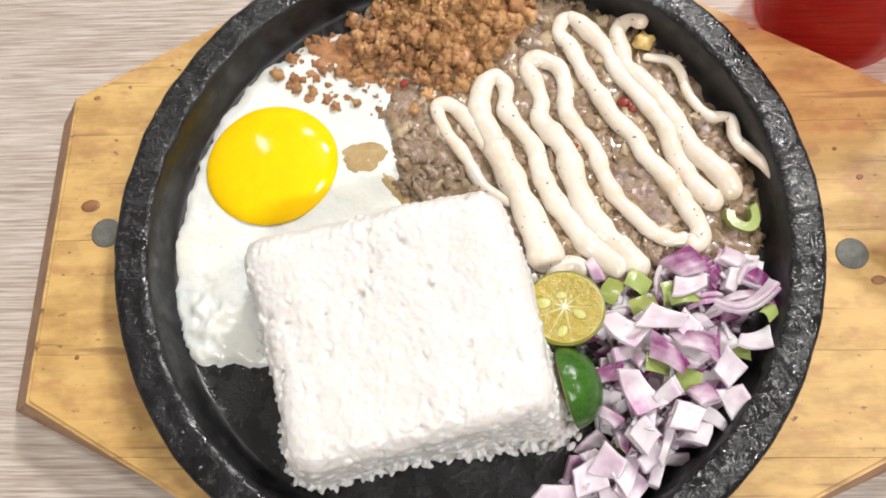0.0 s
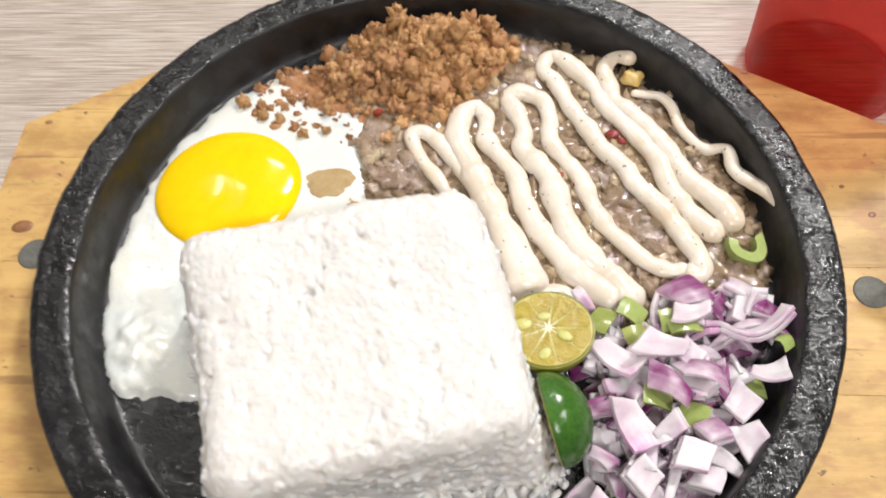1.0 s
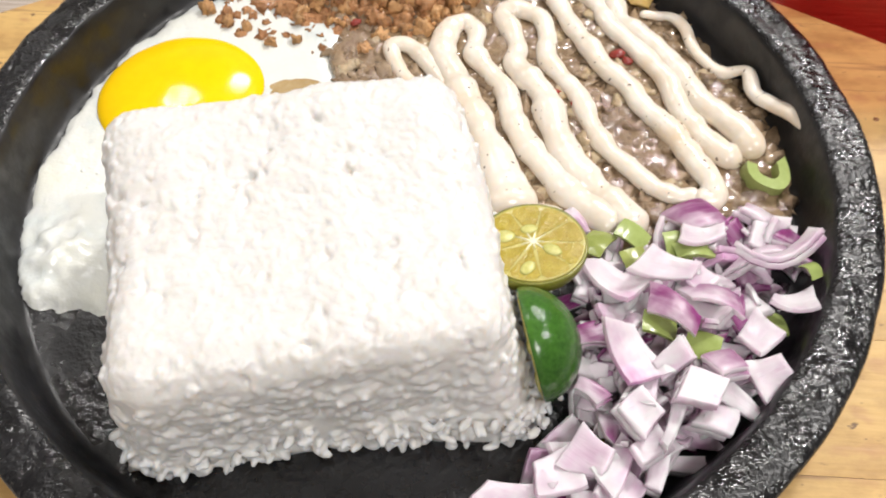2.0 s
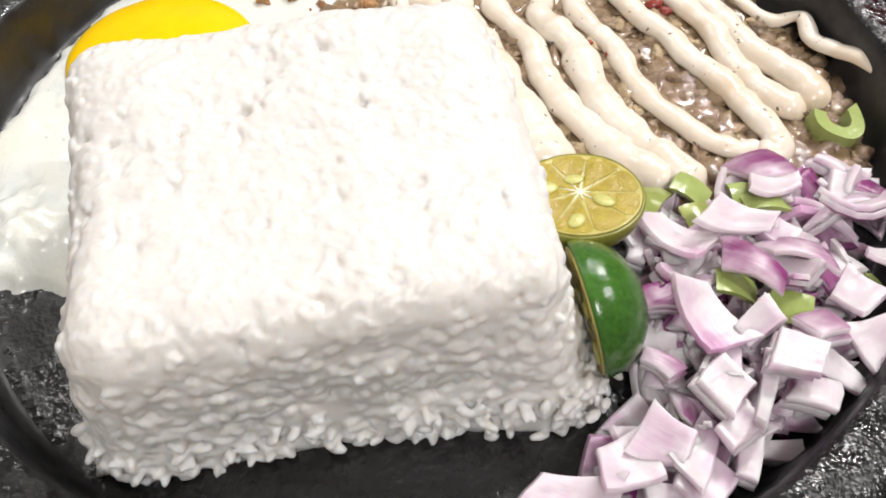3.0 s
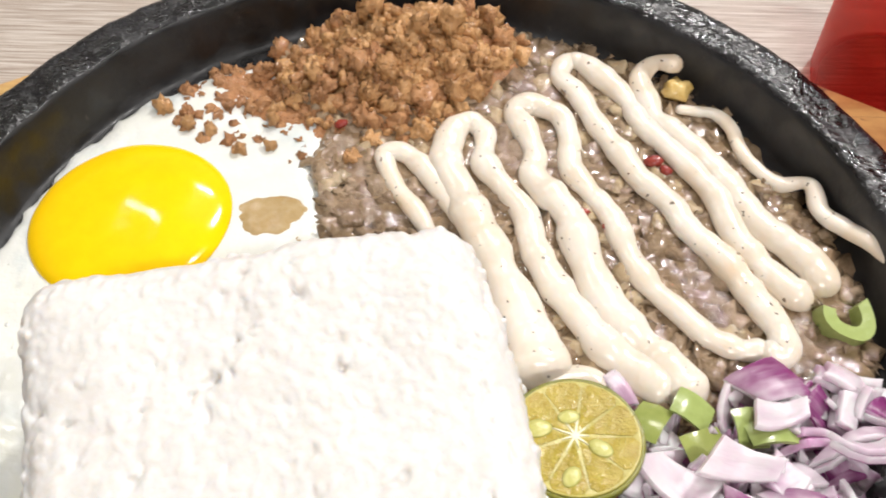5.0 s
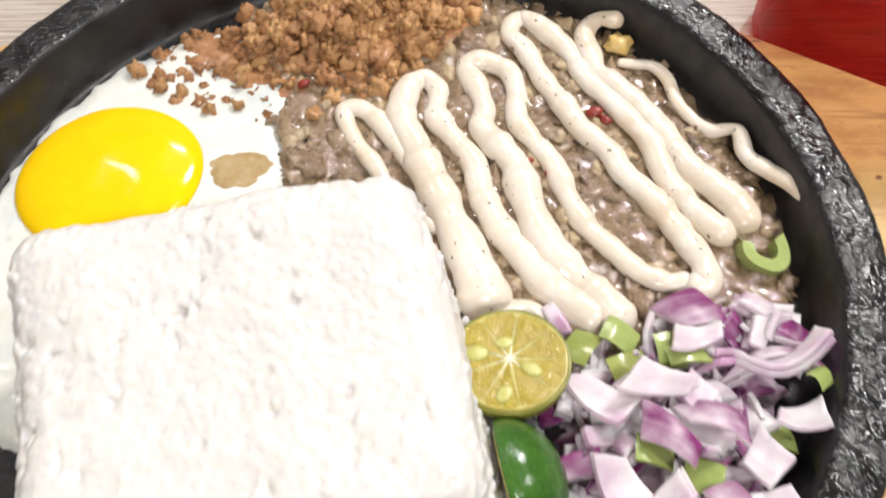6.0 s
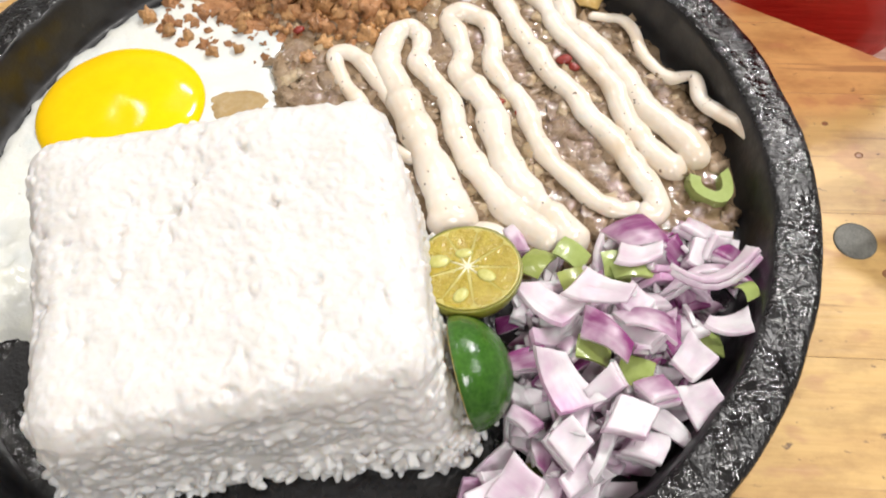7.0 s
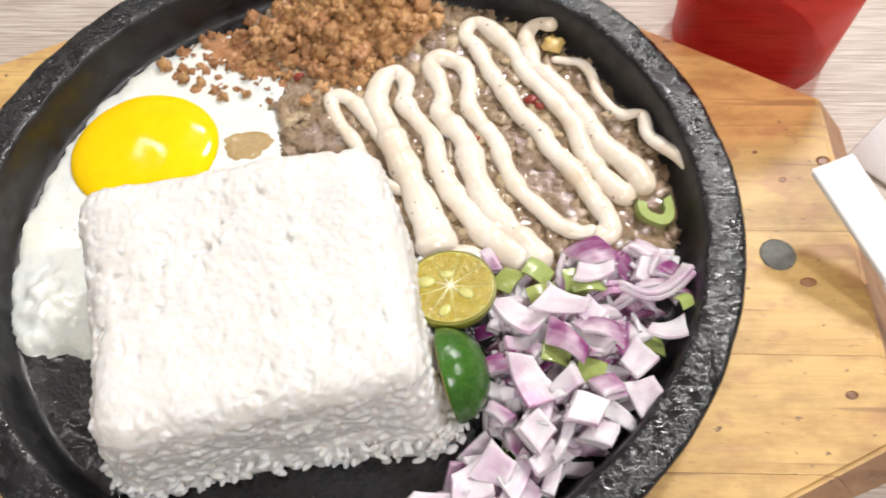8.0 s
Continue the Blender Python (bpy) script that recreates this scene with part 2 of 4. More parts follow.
# ---- mesh helpers ----
def mesh_thing(name, verts, faces, mats, parent=None, label="", smooth=True, picks=None):
    data = bpy.data.meshes.new(name)
    data.from_pydata([tuple(v) for v in verts], [], [tuple(f) for f in faces])
    for m in mats if isinstance(mats, (list, tuple)) else [mats]:
        data.materials.append(m)
    if smooth:
        data.polygons.foreach_set("use_smooth", [True] * len(data.polygons))
    if picks is not None:
        data.polygons.foreach_set("material_index", picks)
    data.update()
    ob = new(name, data)
    ob.parent = parent
    if label:
        tagged(ob, label)
    return ob


def part(name, bm, mats, parent=None, label="", smooth=False):
    data = bpy.data.meshes.new(name)
    bm.to_mesh(data)
    bm.free()
    for m in mats if isinstance(mats, (list, tuple)) else [mats]:
        data.materials.append(m)
    if smooth:
        data.polygons.foreach_set("use_smooth", [True] * len(data.polygons))
    ob = new(name, data)
    ob.parent = parent
    if label:
        tagged(ob, label)
    return ob


def fuzz(x, y, z, scale, octaves=3):
    return noise.fractal(Vector((x * scale, y * scale, z * scale)), 0.8, 2.0, octaves)


def box_bm(x0, x1, y0, y1, z0, z1, edge=0.0):
    bm = bmesh.new()
    bmesh.ops.create_cube(bm, size=1, matrix=Matrix.LocRotScale(((x0 + x1) / 2, (y0 + y1) / 2, (z0 + z1) / 2), None, (x1 - x0, y1 - y0, z1 - z0)))
    if edge:
        bmesh.ops.bevel(bm, geom=bm.edges[:], offset=edge, segments=2, affect="EDGES")
    return bm


def lathe(profile, steps, wobble=None):
    """profile: (radius, height) from the axis out and back; ends on the axis are closed to a point."""
    verts, faces, rings = [], [], []
    for r, z in profile:
        if r < 1e-6:
            rings.append([len(verts)] * steps)
            verts.append((0, 0, z))
        else:
            rings.append(list(range(len(verts), len(verts) + steps)))
            for k in range(steps):
                a = 2 * math.pi * k / steps
                p = Vector((r * math.cos(a), r * math.sin(a), z))
                verts.append(p + wobble(p) if wobble else p)
    for lo, hi in zip(rings, rings[1:]):
        for k in range(steps):
            f = [lo[k], lo[(k + 1) % steps], hi[(k + 1) % steps], hi[k]]
            f = list(dict.fromkeys(f))
            if len(f) > 2:
                faces.append(f)
    return verts, faces


def spline(points, steps=6):
    """Catmull-Rom through 2D points."""
    p = [points[0], *points, points[-1]]
    out = []
    for a, b, c, d in zip(p, p[1:], p[2:], p[3:]):
        for k in range(steps):
            t = k / steps
            out.append(tuple(0.5 * (2 * b[i] + (c[i] - a[i]) * t + (2 * a[i] - 5 * b[i] + 4 * c[i] - d[i]) * t * t + (3 * b[i] - a[i] - 3 * c[i] + d[i]) * t ** 3) for i in (0, 1)))
    return out + [tuple(points[-1][:2])]


def signed_distance(poly, X, Y):
    """Distance to a polygon's outline, positive inside; numpy grids."""
    best, inside = np.full(X.shape, 9.0), np.zeros(X.shape, bool)
    for (ax, ay), (bx, by) in zip(poly, poly[1:] + poly[:1]):
        dx, dy = bx - ax, by - ay
        t = np.clip(((X - ax) * dx + (Y - ay) * dy) / (dx * dx + dy * dy + 1e-12), 0, 1)
        best = np.minimum(best, np.hypot(X - ax - t * dx, Y - ay - t * dy))
        if abs(dy) > 1e-12:
            inside ^= ((ay > Y) != (by > Y)) & (X < dx * (Y - ay) / dy + ax)
    return np.where(inside, best, -best)


def sheet(name, poly, height, step, mats, parent=None, label=""):
    """A layer of food on the plate: height(x, y, distance from its edge) above the iron, falling below it outside."""
    xs = np.arange(min(p[0] for p in poly) - 0.004, max(p[0] for p in poly) + 0.004, step)
    ys = np.arange(min(p[1] for p in poly) - 0.004, max(p[1] for p in poly) + 0.004, step)
    X, Y = np.meshgrid(xs, ys, indexing="ij")
    D = signed_distance(poly, X, Y)
    ids, verts, faces = {}, [], []
    for i in range(len(xs)):
        for j in range(len(ys)):
            if D[i, j] > -0.004 and math.hypot(xs[i], ys[j]) < 0.1075:
                ids[i, j] = len(verts)
                verts.append((xs[i], ys[j], DISH + height(xs[i], ys[j], D[i, j])))
    for i, j in ids:
        q = [(i, j), (i + 1, j), (i + 1, j + 1), (i, j + 1)]
        if all(k in ids for k in q):
            faces.append([ids[k] for k in q])
    return mesh_thing(name, verts, faces, mats, parent, label)


def tube(points, radius, n=12, low=0.0245, flat=0.8, seed=0, tip=1.0):
    """A thick squeezed line of sauce along 2D points, lying on what is at height low(x, y); round ends, the last drawn out tip times."""
    verts, faces = [], []
    count = len(points)
    along = [0.0]
    for (ax, ay), (bx, by) in zip(points, points[1:]):
        along.append(along[-1] + math.hypot(bx - ax, by - ay))
    for k, (x, y) in enumerate(points):
        ax, ay = points[max(k - 1, 0)]
        bx, by = points[min(k + 1, count - 1)]
        d = math.hypot(bx - ax, by - ay) or 1
        sx, sy = -(by - ay) / d, (bx - ax) / d
        r = radius(k / (count - 1)) * (1 + 0.26 * fuzz(x, y, seed, 120, 2))
        q = min(1.0, (along[k] + 0.0002) / r, (along[-1] - along[k] + 0.0002) / (r * tip))
        r *= math.sqrt(1 - (1 - q) ** 2)
        for a in range(n):
            w = 2 * math.pi * a / n
            up = math.sin(w)
            verts.append((x + sx * r * math.cos(w), y + sy * r * math.cos(w), low(x, y) + r * flat * (0.40 + (up if up > 0 else 0.6 * up))))
    for k in range(count - 1):
        for a in range(n):
            b = (a + 1) % n
            faces.append((k * n + a, k * n + b, (k + 1) * n + b, (k + 1) * n + a))
    faces += [tuple(range(n))[::-1], tuple(range((count - 1) * n, count * n))]
    return verts, faces


def lump(rng, sx, sy, sz, rough, rings=4, steps=6):
    """An uneven rounded crumb, about 2sx by 2sy by 2sz."""
    off = Vector((rng.random() * 50, rng.random() * 50, rng.random() * 50))
    verts, faces = [], []
    for i in range(rings + 1):
        a = math.pi * i / rings
        for k in range(1 if i in (0, rings) else steps):
            b = 2 * math.pi * (k + 0.5 * (i % 2)) / steps
            d = Vector((math.sin(a) * math.cos(b), math.sin(a) * math.sin(b), math.cos(a)))
            r = 1 + rough * noise.noise(d * 1.7 + off) + 0.5 * rough * noise.noise(d * 3.6 + off)
            verts.append(Vector((d.x * sx, d.y * sy, d.z * sz)) * r)
    ring = lambda i, k: 0 if i == 0 else (len(verts) - 1 if i == rings else 1 + (i - 1) * steps + k % steps)
    for i in range(rings):
        for k in range(steps):
            f = list(dict.fromkeys([ring(i, k), ring(i, k + 1), ring(i + 1, k + 1), ring(i + 1, k)]))
            faces.append(f[::-1])
    return verts, faces


def joined(pieces):
    """pieces: (verts, faces, matrix); returns one list of each."""
    verts, faces = [], []
    for v, f, m in pieces:
        at = len(verts)
        verts += [m @ Vector(p) for p in v]
        faces += [[i + at for i in q] for q in f]
    return verts, faces


MM = 0.001
DISH = 0.0227          # the iron plate's floor
BOARD_TOP = 0.022
RIM = 0.0397


def mm(points):
    return [(x * MM, y * MM) for x, y in points]


# ---- the large structure: table, and an unseen room added round it ----
table = part("table", box_bm(-0.75, 0.75, -0.45, 0.75, -0.03, 0, 0.002), TABLE)
tagged(table, "pale washed oak laminate restaurant table top", "table", kind="structure")
for leg_x in (-0.68, 0.68):
    for leg_y in (-0.38, 0.68):
        part("leg", box_bm(leg_x - 0.025, leg_x + 0.025, leg_y - 0.025, leg_y + 0.025, -0.745, -0.03, 0.003), IRON, table)
# unseen plain shell, added to close the place and bounce the lamps' light
floor = part("floor", box_bm(-2.5, 2.5, -2.5, 2.5, -0.8, -0.745), FLOOR)
tagged(floor, "plain grey floor, unseen, added to close the room", "floor", kind="structure")
ceiling = part("ceiling", box_bm(-2.5, 2.5, -2.5, 2.5, 2.0, 2.1), WALL)
tagged(ceiling, "plain off-white ceiling, unseen, added to close the room", "ceiling", kind="structure")
for side, b in (("wall_north", (-2.5, 2.5, 2.5, 2.6)), ("wall_south", (-2.5, 2.5, -2.6, -2.5)), ("wall_east", (2.5, 2.6, -2.5, 2.5)), ("wall_west", (-2.6, -2.5, -2.5, 2.5))):
    tagged(part(side, box_bm(*b, -0.745, 2.0), WALL), "plain off-white wall, unseen, added to close the room", "wall", kind="structure")


# ---- serving board: glued pine planks, sloped ends, two dark plugs ----
TOP = mm([(-151, 60), (-152, -58), (-76, -100), (78, -106), (159, -66), (160, 56), (78, 104), (-76, 104)])
FOOT = mm([(-167, 60), (-168, -58), (-78, -100), (80, -106), (177, -66), (177, 60), (80, 104), (-78, 104)])


def strip(poly, lo, hi):
    """The part of a convex outline between two heights in y."""
    for level, sign in ((lo, 1), (hi, -1)):
        out = []
        for (ax, ay), (bx, by) in zip(poly, poly[1:] + poly[:1]):
            ina, inb = sign * (ay - level) >= 0, sign * (by - level) >= 0
            if ina:
                out.append((ax, ay))
            if ina != inb:
                t = (level - ay) / (by - ay)
                out.append((ax + t * (bx - ax), level))
        poly = out
    return poly


def serving_board():
    board = new("serving_board")
    tagged(board, "worn varnished pine serving board with sloped stained ends", "serving board")
    cuts = [-0.1065, -0.0765, -0.0415, 0.001, 0.0435, 0.0725, 0.1045]
    for lo, hi in zip(cuts, cuts[1:]):
        up, down = strip(TOP, lo + 0.00006, hi - 0.00006), strip(FOOT, lo + 0.00006, hi - 0.00006)
        bm = bmesh.new()
        n = min(len(up), len(down))
        a = [bm.verts.new((x, y, BOARD_TOP)) for x, y in up[:n]]
        b = [bm.verts.new((x, y, 0.0)) for x, y in down[:n]]
        bm.faces.new(a)
        bm.faces.new(b[::-1])
        for k in range(n):
            q = bm.faces.new((a[k], b[k], b[(k + 1) % n], a[(k + 1) % n]))
            q.material_index = 1
        bmesh.ops.recalc_face_normals(bm, faces=bm.faces[:])
        rim = [e for e in bm.edges if e.verts[0].co.z > 0.02 and e.verts[1].co.z > 0.02 and abs(e.verts[0].co.y - e.verts[1].co.y) > 0.001]
        bmesh.ops.bevel(bm, geom=rim, offset=0.0012, segments=2, affect="EDGES")
        part("plank", bm, [PINE, PINE_EDGE], board)
    for x, y in ((-0.1315, 0.0038), (0.1345, -0.0078)):
        v, f = lathe([(0, 0.0205), (0.0056, 0.0205), (0.0056, 0.0222), (0.005, 0.0224), (0.002, 0.0223), (0, 0.0223)], 32)
        ob = mesh_thing("plug", [(p[0] + x, p[1] + y, p[2]) for p in v], f, PLUG, board, "dark round plug set in the board")
    rng = random.Random(3)
    for x, y, r in ((141.3, 20.8, 1.1), (147, -53.6, 1.4), (156, 28.7, 2.0), (-142.5, 59.5, 1.0), (-139, 14.5, 2.6), (-136, -42.5, 0.9), (-151, -38, 1.3), (142, -17.4, 1.7), (134, 32, 0.8)):
        v, f = lathe([(r * MM, BOARD_TOP - 0.0005), (r * MM * 0.96, BOARD_TOP + 0.00006), (r * MM * 0.5, BOARD_TOP + 0.0001), (0, BOARD_TOP + 0.0001)], 20)
        stretch = rng.uniform(1.0, 1.7)
        mesh_thing("knot", [(p[0] * stretch + 0.15 * p[1] + x * MM, p[1] + y * MM, p[2]) for p in v], f, KNOT, board, "small dark knot or scar in the wood")
    return board


serving_board()


# ---- sizzling plate ----
def rough_rim(p):
    r = math.hypot(p.x, p.y)
    top = max(0.0, min(1.0, (p.z - 0.033) / 0.005)) * max(0.0, min(1.0, (r - 0.105) / 0.003))
    d = 0.0005 * top * fuzz(p.x, p.y, p.z, 160, 3)
    side = 0.0005 * fuzz(p.x, p.y, 3.0, 60, 2) * (1 if r > 0.104 else 0)
    return Vector((p.x / (r + 1e-9) * side, p.y / (r + 1e-9) * side, d))


def sizzling_plate():
    profile = [(0, 0.0220), (0.104, 0.0220), (0.112, 0.0232), (0.1165, 0.027), (0.1185, 0.032), (0.1195, 0.0365), (0.1198, 0.0385), (0.1193, 0.0394), (0.118, 0.0398)]
    profile += [(0.118 - 0.00125 * k, 0.0398) for k in range(1, 7)] + [(0.1094, 0.0397), (0.1083, 0.0392), (0.1076, 0.038), (0.1069, 0.034), (0.1063, 0.030), (0.1056, 0.027), (0.1045, 0.0242), (0.103, 0.0232), (0.099, DISH), (0.06, DISH), (0, DISH)]
    v, f = lathe(profile, 320, rough_rim)
    ob = mesh_thing("sizzling_plate", v, f, [IRON, IRON_WALL, IRON_INSIDE], picks=[2 if k >= 320 * 22 else 1 if k >= 320 * 16 else 0 for k in range(len(f))])
    tagged(ob, "round black cast iron sizzling plate with a pitted oily rim", "sizzling plate")


sizzling_plate()


# ---- fried egg ----
def fried_egg():
    egg = new("fried_egg")
    tagged(egg, "sunny side up fried egg with a bright yellow yolk", "fried egg")
    edge = mm([(-91, -47), (-97, -40), (-102, -28), (-105, -2), (-101.5, 20), (-92, 50), (-77, 70), (-56, 83), (-40, 86), (-26, 72), (-27, 48), (-22, 30), (-20, 16), (-12, 6), (-20, -8), (-50, -20), (-62, -44), (-70, -47), (-80, -45)])

    def height(x, y, d):
        d += 0.0016 * fuzz(x, y, 0, 150, 3)
        rise = 0.0019 * (1 - math.exp(-max(d, 0) / 0.0016)) if d > 0 else d * 0.5
        yolk = math.hypot((x + 0.0707) / 0.030, (y - 0.0285) / 0.029)
        rise += 0.0012 * max(0, 1 - yolk) if d > 0 else 0
        ridge = math.exp(-(((x + 0.087) / 0.011) ** 2 + ((y + 0.031) / 0.013) ** 2))
        if d > 0.001:
            rise += 0.0042 * ridge + 0.0005 * fuzz(x, y, 1, 80, 2) + 0.0022 * ridge * fuzz(x, y, 2, 190, 2)
        return rise

    sheet("egg_white", edge, height, 0.0009, EGG, egg, "glossy white with blistered edges")
    v, f = lathe([(0.0245 * q, 0.0250 + 0.0054 * (1 - q ** 2.2) ** 0.6) for q in [math.sin(math.pi / 2 * (1 - k / 22)) for k in range(22)] + [0.0]], 72)
    v = [((p[0] * (1 + 0.02 * math.sin(2 * math.atan2(p[1], p[0])))) - 0.0707, p[1] * 0.975 + 0.0285, p[2] + 0.0004 * fuzz(p[0], p[1], 5, 60, 2)) for p in v]
    mesh_thing("yolk", v, f, YOLK, egg, "glossy bright yellow yolk")
    rng = random.Random(4)
    blisters = []
    for _ in range(70):
        a = rng.uniform(1.7, 3.6)
        r = rng.uniform(0.086, 0.1015)
        s = rng.uniform(0.0004, 0.0010)
        bv, bf = lump(rng, s, s, s * 0.7, 0.15, 4, 8)
        blisters.append((bv, bf, Matrix.Translation((r * math.cos(a), r * math.sin(a) * 0.93, DISH + 0.0014))))
    tagged(mesh_thing("blister", *joined(blisters), EGG, egg), kind="stuff")
    stain = [(-36.5 + 8.0 * math.cos(a) * (1 + 0.15 * math.sin(3 * a)), 31 + 5.5 * math.sin(a)) for a in [k * math.pi / 8 for k in range(16)]]
    sheet("sauce_spot", mm(stain), lambda x, y, d: 0.0013 + 0.0004 * fuzz(x, y, 9, 260, 3) + (0.0010 if d > 0 else 0.0010 + d * 0.6) + 0.0002 * fuzz(x, y, 7, 120, 2), 0.0007, SPOT, egg, "small brown pool of sauce")
    streak = mm([(-29, 26), (-26, 22), (-22, 17), (-16, 11), (-14, 8), (-19, 11), (-25, 17), (-30, 22)])
    sheet("sauce_streak", streak, lambda x, y, d: 0.0021 + (0 if d > 0 else d * 0.4) + 0.0004 * fuzz(x, y, 3, 260, 3), 0.0007, SPOT, egg, "thin brown streak of sauce")
    return egg


fried_egg()


# ---- minced pork in gravy ----
PORK_EDGE = mm([(-29, 50), (-27, 34), (-24, 16), (-6, 2), (16, -8), (22, -26), (48, -27), (75, -22), (98, -20), (105, -4), (105, 20), (96, 46), (80, 70), (60, 88), (30, 101), (0, 104), (-30, 98), (-48, 86), (-30, 66)])


def pork_height(x, y, d):
    d += 0.0032 * fuzz(x, y, 9, 120, 3)
    rise = 0.0030 * (1 - math.exp(-max(d, 0) / 0.002)) if d > 0 else d * 0.6
    return rise + (0.0010 * fuzz(x, y, 4, 190, 3) + 0.0003 * fuzz(x, y, 6, 620, 2) if d > 0 else 0)


def minced_pork():
    pork = sheet("minced_pork", PORK_EDGE, pork_height, 0.0008, SAUCE)
    tagged(pork, "glossy brown minced pork in thick gravy", "minced pork")
    rng = random.Random(11)
    bits = []
    while len(bits) < 1150:
        x, y = rng.uniform(-0.05, 0.106), rng.uniform(-0.03, 0.105)
        d = float(signed_distance(PORK_EDGE, np.array([x]), np.array([y]))[0])
        if d < 0.001 or math.hypot(x, y) > 0.1035:
            continue
        s = rng.choice([0.0008, 0.0012, 0.0017, 0.0022, 0.0028, 0.0036])
        v, f = lump(rng, s * rng.uniform(0.9, 1.7), s, s * rng.uniform(0.45, 0.7), 1.1, 6, 9)
        v = [p * rng.uniform(0.84, 1.16) for p in v]
        bits.append((v, f, pose(x, y, DISH + 0.0020 + 0.0013 * rng.random() - 0.3 * s, rng.uniform(-25, 25), rng.uniform(-25, 25), rng.uniform(0, 360))))
    tagged(mesh_thing("pork_bit", *joined(bits), MEAT, pork), kind="stuff")
    chunks = []
    while len(chunks) < 90:
        x, y = rng.uniform(-0.025, 0.104), rng.uniform(-0.02, 0.098)
        if float(signed_distance(PORK_EDGE, np.array([x]), np.array([y]))[0]) < 0.004:
            continue
        s = rng.uniform(0.0016, 0.0034)
        v, f = lump(rng, s * rng.uniform(1.0, 1.5), s, s * 0.6, 0.7, 7, 11)
        chunks.append((v, f, pose(x, y, DISH + 0.0024, rng.uniform(-20, 20), rng.uniform(-20, 20), rng.uniform(0, 360))))
    tagged(mesh_thing("fat_chunk", *joined(chunks), FAT, pork, "pale translucent fat and gristle"), kind="stuff")
    v, f = lump(rng, 0.0042, 0.0036, 0.0026, 0.4, 8, 12)
    mesh_thing("egg_bit", *joined([(v, f, pose(0.068, 0.0745, DISH + 0.0055, 10, 20, 30))]), EGG_BIT, pork, "soft yellow cooked bit under the dressing")
    for x, y, s in ((59, 50, 2.0), (40, 33, 1.5), (29, 58, 1.3), (46, 29, 1.4), (62, 47, 1.4), (-22, 60, 1.6)):
        v, f = lump(rng, s * MM * 1.3, s * MM, s * MM * 0.6, 0.4, 5, 8)
        mesh_thing("chili_bit", *joined([(v, f, pose(x * MM, y * MM, DISH + 0.0044, 15, 10, 40 * x))]), RED, pork, "small piece of red chili")
    return pork


minced_pork()


# ---- dressing squeezed over it in a zigzag ----
def dressing():
    drizzle = new("dressing_drizzle")
    tagged(drizzle, "creamy beige dressing with pepper specks in a thick zigzag", "dressing")

    def on_pork(x, y):
        return DISH + 0.0032 + max(0.0, (math.hypot(x, y) - 0.100) * 0.9)

    def strand(line, r0, r1, lift=0.0, tip=1.0):
        path = spline(mm(line), 9)
        verts, faces = tube(path, lambda s: MM * (r0 + (r1 - r0) * s), 18, lambda x, y: on_pork(x, y) + lift * MM, 0.72, len(drizzle.children), tip)
        ob = mesh_thing("strand", verts, faces, MAYO, drizzle)
        soften = ob.modifiers.new("soften", "SUBSURF")
        soften.levels = soften.render_levels = 1

    strand([(18, 11), (9, 16), (5, 21), (0, 31), (-5, 38), (-8.5, 45), (-9.5, 50), (-5.5, 51), (-0.5, 47), (4, 41), (8, 35), (12, 28)], 2.3, 3.1)
    strand([(16, 57), (13, 62), (9.3, 60.5), (7, 56), (6.2, 47), (10.5, 37), (14.5, 27), (19.5, 15), (24.5, 3), (28, -7), (29, -15)], 3.0, 6.2, 0.2)
    strand([(29, -17), (33, -14), (37, -12.5), (40, -13.5), (41.5, -17)], 4.2, 3.6)
    strand([(12.5, 62.5), (16, 58), (16, 48), (21, 40), (26, 32), (28, 22), (33, 10.5), (39, 2), (44, -5), (51, -11), (57, -15.5)], 3.1, 4.6)
    strand([(35, 66), (28.5, 69), (24, 66), (27, 58), (29, 51), (28.3, 44), (33, 37), (37, 31), (39, 22), (42, 12), (46, 3), (52, -4), (57, -10), (61.5, -17.5)], 3.2, 5.2)
    strand([(28, 68.5), (35.5, 65.5), (38, 57), (38, 47), (42, 40), (47, 32), (50, 22), (54, 13), (60, 6), (66, -0.5), (73, -3.5), (79, -3)], 3.3, 3.0)
    strand([(76, -4), (81, -4.5), (82, 1), (78, 9), (72, 20), (65, 29), (62, 36), (55, 44), (51, 52), (46, 61), (41, 73), (36.5, 80), (39, 86.5), (43, 85.5)], 4.1, 3.0, 0.15)
    strand([(38.5, 86), (42.5, 86), (48, 80), (54, 72), (57.5, 63), (64, 54), (70, 45), (73.5, 39), (76, 28), (81, 19), (86, 12), (91, 9)], 3.4, 4.0)
    strand([(69, 79.5), (63, 82.5), (58.5, 80), (59.5, 72), (61, 65), (67, 58), (73, 50), (78, 40), (82, 31), (88, 24.5), (93, 18), (94.5, 11)], 3.0, 4.5, 0.25)
    strand([(67, 69), (75.5, 67), (80.5, 61), (83, 52), (89, 44), (95.5, 41), (97, 33.5), (101, 27), (104.5, 22), (107, 15.5)], 1.7, 3.0, 0.3, 4.0)


dressing()


